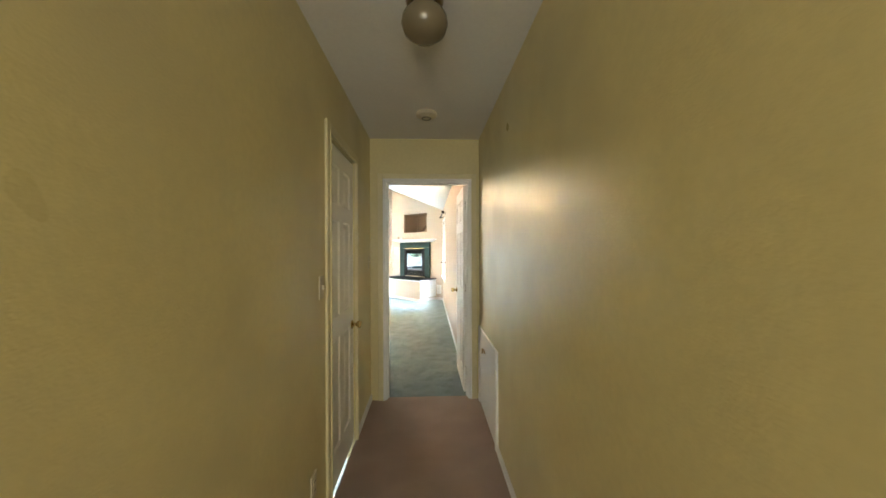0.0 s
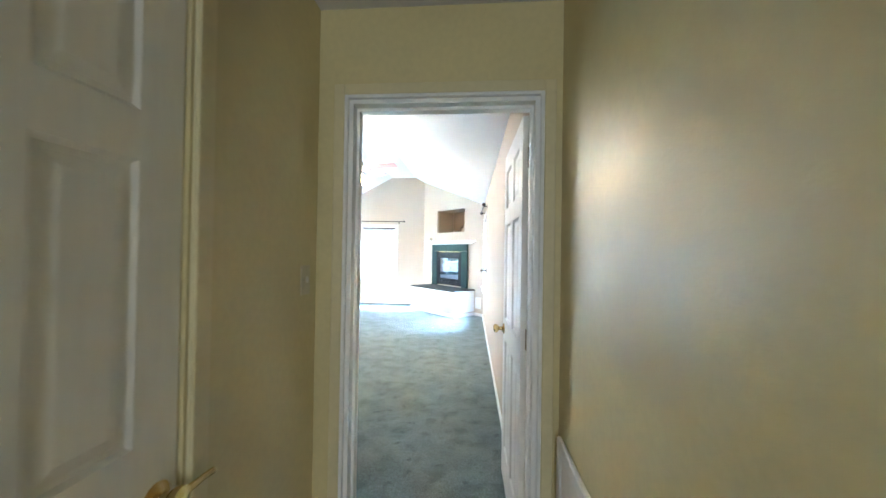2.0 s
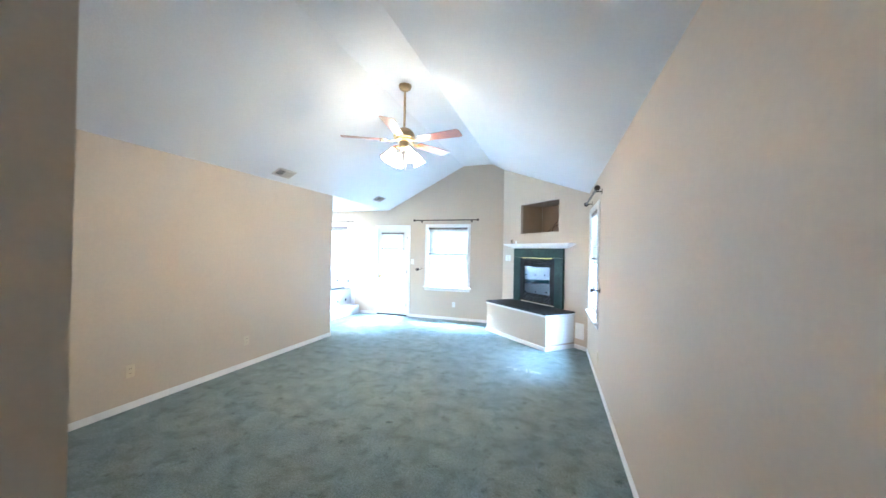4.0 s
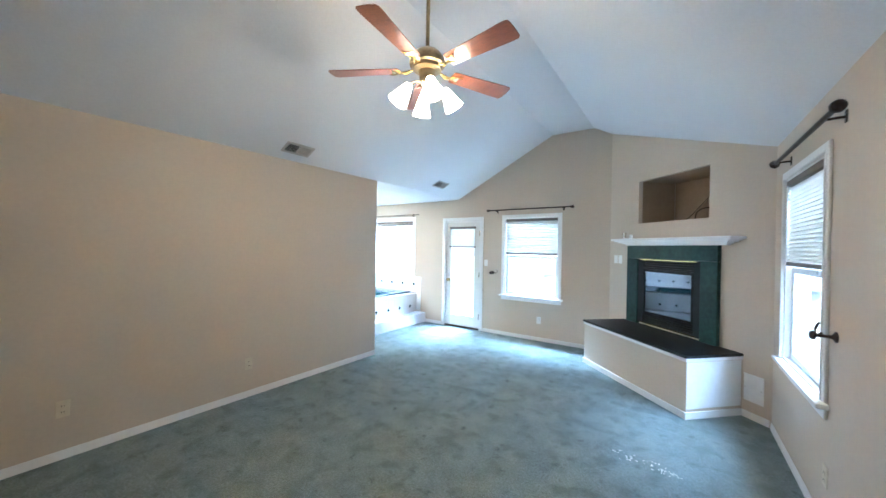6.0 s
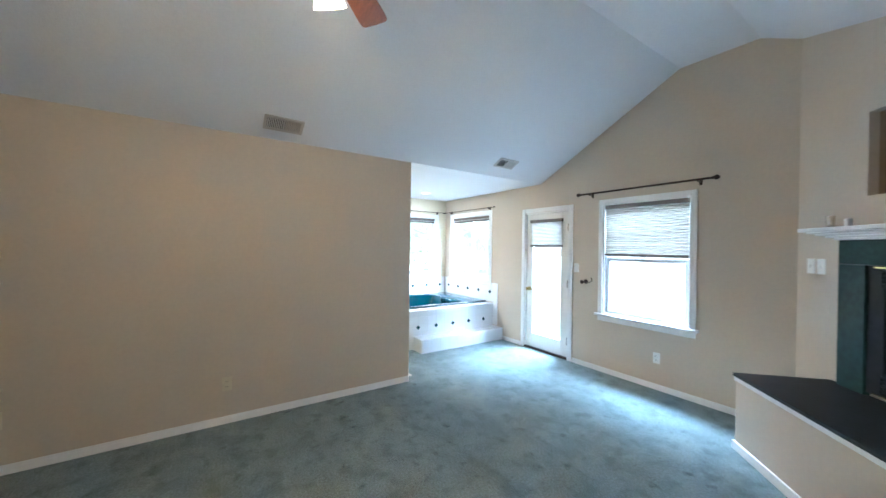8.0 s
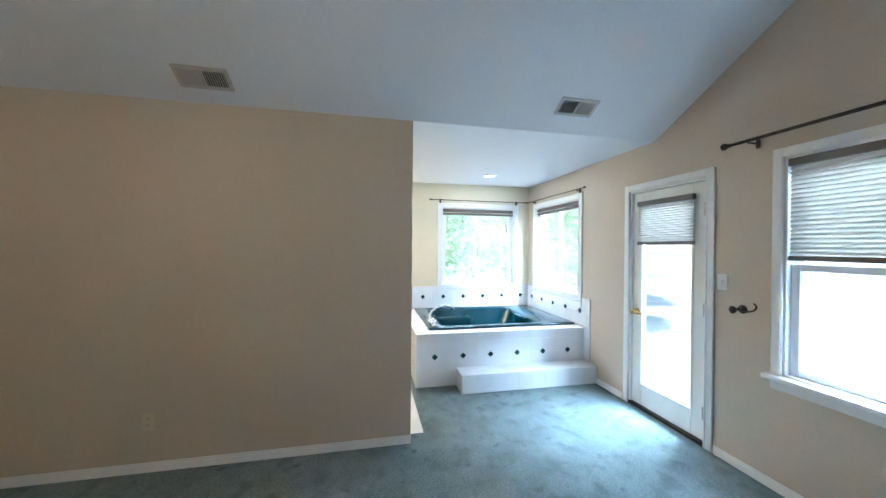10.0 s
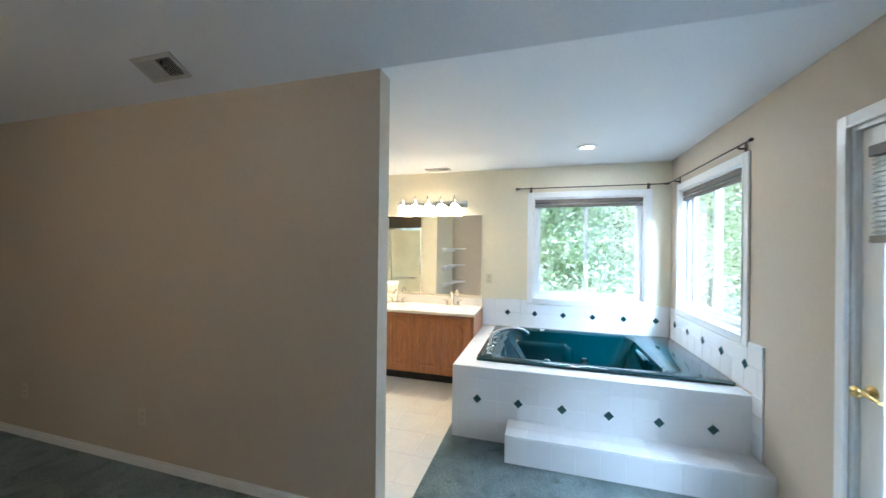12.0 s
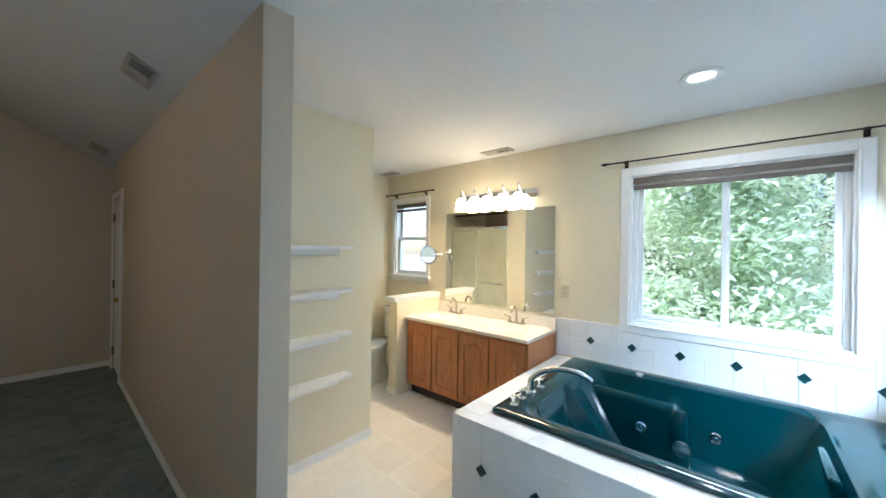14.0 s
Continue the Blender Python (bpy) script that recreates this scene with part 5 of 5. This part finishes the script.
part("shower_arm", tube([(-4.1, BATH_S + 0.002, 2.0), (-4.1, BATH_S + 0.1, 2.0), (-4.1, BATH_S + 0.16, 1.96)], 0.01, 8), NICKEL, show)

# ---- outdoors ----
structure("ground", box(-90, 90, -90, 90, -0.75, -0.60), GRASS, "sunlit lawn round the house", "lawn")
dk = thing("deck", "weathered grey wooden deck outside the glass door", "deck")
for i in range(14):
    y = FAR + 0.18 + i * 0.145
    part("board", box(-5.2, 0.6, y, y + 0.138, -0.16, -0.12), DECK, dk)
for x in (-5.0, -2.3, 0.4):
    part("joist", box(x, x + 0.05, FAR + 0.18, FAR + 2.2, -0.6, -0.161), DECK, dk)


def tree(x, y, h, r, leaves, seed, material, low=1.2, size=1.0, label="tall leafy green tree in the yard"):
    rng = random.Random(seed)
    t = thing("tree", label, "tree", pose(x, y, -0.6))
    pts = [(0.12 * math.sin(i * 1.3 + seed), 0.12 * math.cos(i * 1.7 + seed), h * i / 8) for i in range(9)]
    part("trunk", tube(pts, [(0.05 if material is LEAF_LIGHT else 0.20) * (1 - 0.1 * i) for i in range(9)], 10), BARK, t, smooth=True)
    k0 = 0.4 if material is LEAF_LIGHT else 1.0
    verts, faces = [], []
    clumps = []
    for k in range(26):
        a = rng.uniform(0, 2 * math.pi)
        z = rng.uniform(low, h * 1.08)
        rr = r * (0.35 + 0.65 * rng.random()) * (1.0 - 0.45 * max(0, z / h - 0.4))
        clumps.append((rr * math.cos(a), rr * math.sin(a), z, r * rng.uniform(0.22, 0.42)))
        if k < 12:
            zz = max(0.5, z - rr * 0.4)
            part("limb", tube([(0, 0, zz), (rr * 0.5 * math.cos(a), rr * 0.5 * math.sin(a), (z + zz) / 2), (rr * math.cos(a), rr * math.sin(a), z)], [0.05 * k0, 0.03 * k0, 0.012 * k0], 6), BARK, t)
    for i in range(int(leaves * (3.2 if size < 1.2 else 2.4))):
        cx, cy, cz, cr = clumps[rng.randrange(len(clumps))]
        v = Vector((rng.gauss(0, 1), rng.gauss(0, 1), rng.gauss(0, 0.7)))
        c = Vector((cx, cy, cz)) + v * cr * 0.55
        s = rng.uniform(0.03, 0.065) * size
        q = Euler((rng.uniform(-0.9, 0.9), rng.uniform(-0.9, 0.9), rng.uniform(0, 6.3))).to_matrix()
        n = len(verts)
        for p in ((-s, 0, 0), (0, -s * 0.45, 0.02), (s, 0, 0), (0, s * 0.45, 0.02)):
            verts.append(tuple(c + q @ Vector(p)))
        faces.append((n, n + 1, n + 2, n + 3))
    me = bpy.data.meshes.new("crown")
    me.from_pydata(verts, [], faces)
    me.materials.append(material)
    ob = new("crown", me)
    ob.parent = t


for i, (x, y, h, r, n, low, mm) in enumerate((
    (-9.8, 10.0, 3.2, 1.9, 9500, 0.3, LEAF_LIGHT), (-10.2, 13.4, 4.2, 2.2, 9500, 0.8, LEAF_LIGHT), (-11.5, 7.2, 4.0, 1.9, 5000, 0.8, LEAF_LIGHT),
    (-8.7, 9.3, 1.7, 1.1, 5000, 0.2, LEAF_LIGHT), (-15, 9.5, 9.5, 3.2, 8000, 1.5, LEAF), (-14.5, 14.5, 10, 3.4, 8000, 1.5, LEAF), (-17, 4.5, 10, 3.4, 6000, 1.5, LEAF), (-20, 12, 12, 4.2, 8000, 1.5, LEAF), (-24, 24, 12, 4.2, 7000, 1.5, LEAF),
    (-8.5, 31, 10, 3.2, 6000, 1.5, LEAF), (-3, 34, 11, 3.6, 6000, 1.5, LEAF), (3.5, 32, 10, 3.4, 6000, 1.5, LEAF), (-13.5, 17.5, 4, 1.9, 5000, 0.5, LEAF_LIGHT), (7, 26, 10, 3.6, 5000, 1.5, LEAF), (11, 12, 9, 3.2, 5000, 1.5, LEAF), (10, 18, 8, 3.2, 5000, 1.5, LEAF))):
    tree(x, y, h, r, n, 11 + i, mm, low, 1.15 if mm is LEAF_LIGHT else 1.6, "pale flowering shrub tree, sun glare put into its leaves" if mm is LEAF_LIGHT else "tall leafy green tree in the yard")

# pale specks along a whitish streak on the carpet by the window
rng = random.Random(5)
bm = bmesh.new()
for k in range(46):
    f = rng.random()
    x, y = -0.32 + 0.38 * f + rng.gauss(0, 0.02), 8.56 - 0.08 * f + rng.gauss(0, 0.025)
    a, l = rng.uniform(0, 6.3), rng.uniform(0.004, 0.012)
    c, q = math.cos(a) * l, math.sin(a) * l
    hexa(bm, ((x - c, y - q), (x + q * 0.4, y - c * 0.4), (x + c, y + q), (x - q * 0.4, y + c * 0.4)), 0.0005, (0.003,) * 4)
tagged(obj("carpet_lint", bm, WHITE_PLASTIC), "pale specks along a whitish streak on the green carpet", "lint", kind="stuff")

# ---- tile pieces ----
G = 0.0016


def tile_mesh(dx, dy, dz, bev=0.002):
    bm = bmesh.new()
    block(bm, 0, dx, 0, dy, 0, dz)
    top_edges = [e for e in bm.edges if all(v.co.z > dz - 1e-6 for v in e.verts)]
    bmesh.ops.bevel(bm, geom=top_edges, offset=bev, segments=1, affect="EDGES")
    bmesh.ops.recalc_face_normals(bm, faces=bm.faces)
    me = bpy.data.meshes.new("tile")
    bm.to_mesh(me)
    bm.free()
    return me


tile_cache = {}


def lay(parent, m, cuts_u, cuts_w, thick, material, name="tile"):
    """Tiles in the plane of m (u, w), rising by thick along m's z."""
    for a, b in zip(cuts_u, cuts_u[1:]):
        for c, d in zip(cuts_w, cuts_w[1:]):
            key = (round(b - a - G, 4), round(d - c - G, 4), thick, material.name)
            if key not in tile_cache:
                tile_cache[key] = tile_mesh(*key[:3])
                tile_cache[key].materials.append(material)
            ob = new(name, tile_cache[key])
            ob.parent = parent
            ob.matrix_basis = m @ pose(a + G / 2, c + G / 2, 0)


def cuts(a, b, s, first=None):
    out = [a]
    v = a + (first or s)
    while v < b - 0.02:
        out.append(v)
        v += s
    return out + [b]


dmd = bmesh.new()
hexa(dmd, ((0.034, 0), (0, 0.034), (-0.034, 0), (0, -0.034)), 0.0, (0.004,) * 4)
dm = bpy.data.meshes.new("diamond_tile")
dmd.to_mesh(dm)
dmd.free()
dm.materials.append(DIAMOND)


def diamonds(parent, m, rows):
    for u, w in rows:
        ob = new("diamond_tile", dm)
        ob.parent = parent
        ob.matrix_basis = m @ pose(u, w, 0)


S = 0.1525
FRONT = Matrix(((0, 0, 1, TX1 - 0.008), (1, 0, 0, TY0), (0, 1, 0, 0), (0, 0, 0, 1)))
SIDE = Matrix(((-1, 0, 0, TX1), (0, 0, -1, TY0 + 0.008), (0, 1, 0, 0), (0, 0, 0, 1)))
DECKM = pose(0, 0, TZ - 0.006)
L = TY1 - TY0
row_z = [0.0, 0.012 + S, 0.012 + 2 * S, 0.012 + 3 * S, TZ - 0.002]
SF = 0.157
cu = cuts(0.0, L - 0.001, SF, 0.045)
lay(deck, FRONT, cu, row_z, 0.008, TILE)
lay(deck, SIDE, cuts(0.0, TX1 - VX - 0.03, S), row_z, 0.008, TILE)
diamonds(deck, FRONT @ pose(0, 0, 0.008), [(0.045 + SF * (1 + 2 * k), 0.012 + 2 * S) for k in range(6)])
lay(deck, DECKM, cuts(TX0 + 0.03, TX1, S), [TY0, by0 - 0.001], 0.006, TILE)
lay(deck, DECKM, [bx1 + 0.001, TX1], cuts(by0, TY1 - 0.012, S), 0.006, TILE)
STEPF = Matrix(((0, 0, 1, -4.248), (1, 0, 0, 9.738), (0, 1, 0, 0), (0, 0, 0, 1)))
lay(step, STEPF, cuts(0, TY1 - 9.738 - 0.002, S), [0, 0.183], 0.008, TILE)
lay(step, Matrix(((-1, 0, 0, -4.240), (0, 0, -1, 9.738), (0, 1, 0, 0), (0, 0, 0, 1))), cuts(0, 0.236, S), [0, 0.183], 0.008, TILE)
lay(step, pose(0, 0, 0.184), [TX1 + 0.002, -4.36, -4.240], cuts(9.730, TY1 - 0.002, S), 0.008, TILE)
WB = Matrix(((0, 0, 1, WEST + 0.001), (1, 0, 0, 0), (0, 1, 0, 0), (0, 0, 0, 1)))
Z0 = TZ + 0.018
lay(splash, WB, cuts(9.29, FAR - 0.012, S, 0.142), [Z0, Z0 + 0.165], 0.010, TILE)
lay(splash, WB, cuts(9.29, 9.80, S, 0.142), [Z0 + 0.165, 0.905], 0.010, TILE)
lay(splash, WB, [9.80, 9.95, 10.2, 10.5, 10.8, 11.10], [Z0 + 0.165, 0.858], 0.010, TILE)
lay(splash, WB, [11.10, FAR - 0.012], [Z0 + 0.165, 0.905], 0.010, TILE)
diamonds(splash, WB @ pose(0, 0, 0.010), [(9.585 + 0.311 * k, Z0 + 0.165) for k in range(6)])
NB = Matrix(((1, 0, 0, 0), (0, 0, -1, FAR - 0.001), (0, 1, 0, 0), (0, 0, 0, 1)))
lay(splash, NB, cuts(WEST + 0.012, -4.37, S), [Z0, Z0 + 0.165], 0.010, TILE)
lay(splash, NB, [WEST + 0.012, -5.785], [Z0 + 0.165, 0.905], 0.010, TILE)
lay(splash, NB, [-5.783, -5.5, -5.2, -4.9, -4.53], [Z0 + 0.165, 0.858], 0.010, TILE)
lay(splash, NB, [-4.528, -4.37], [Z0 + 0.165, 0.905], 0.010, TILE)
lay(splash, NB, [-4.48, -4.37], [0.2, 0.35, 0.46, Z0], 0.010, TILE)
diamonds(splash, NB @ pose(0, 0, 0.010), [(-5.80 + 0.311 * k, Z0 + 0.165) for k in range(5)])
lay(bath_floor, pose(0, 0, -0.006), cuts(WEST, PARTITION - 0.12, 0.305), cuts(BATH_S, 9.24, 0.305), 0.006, FLOOR_TILE)
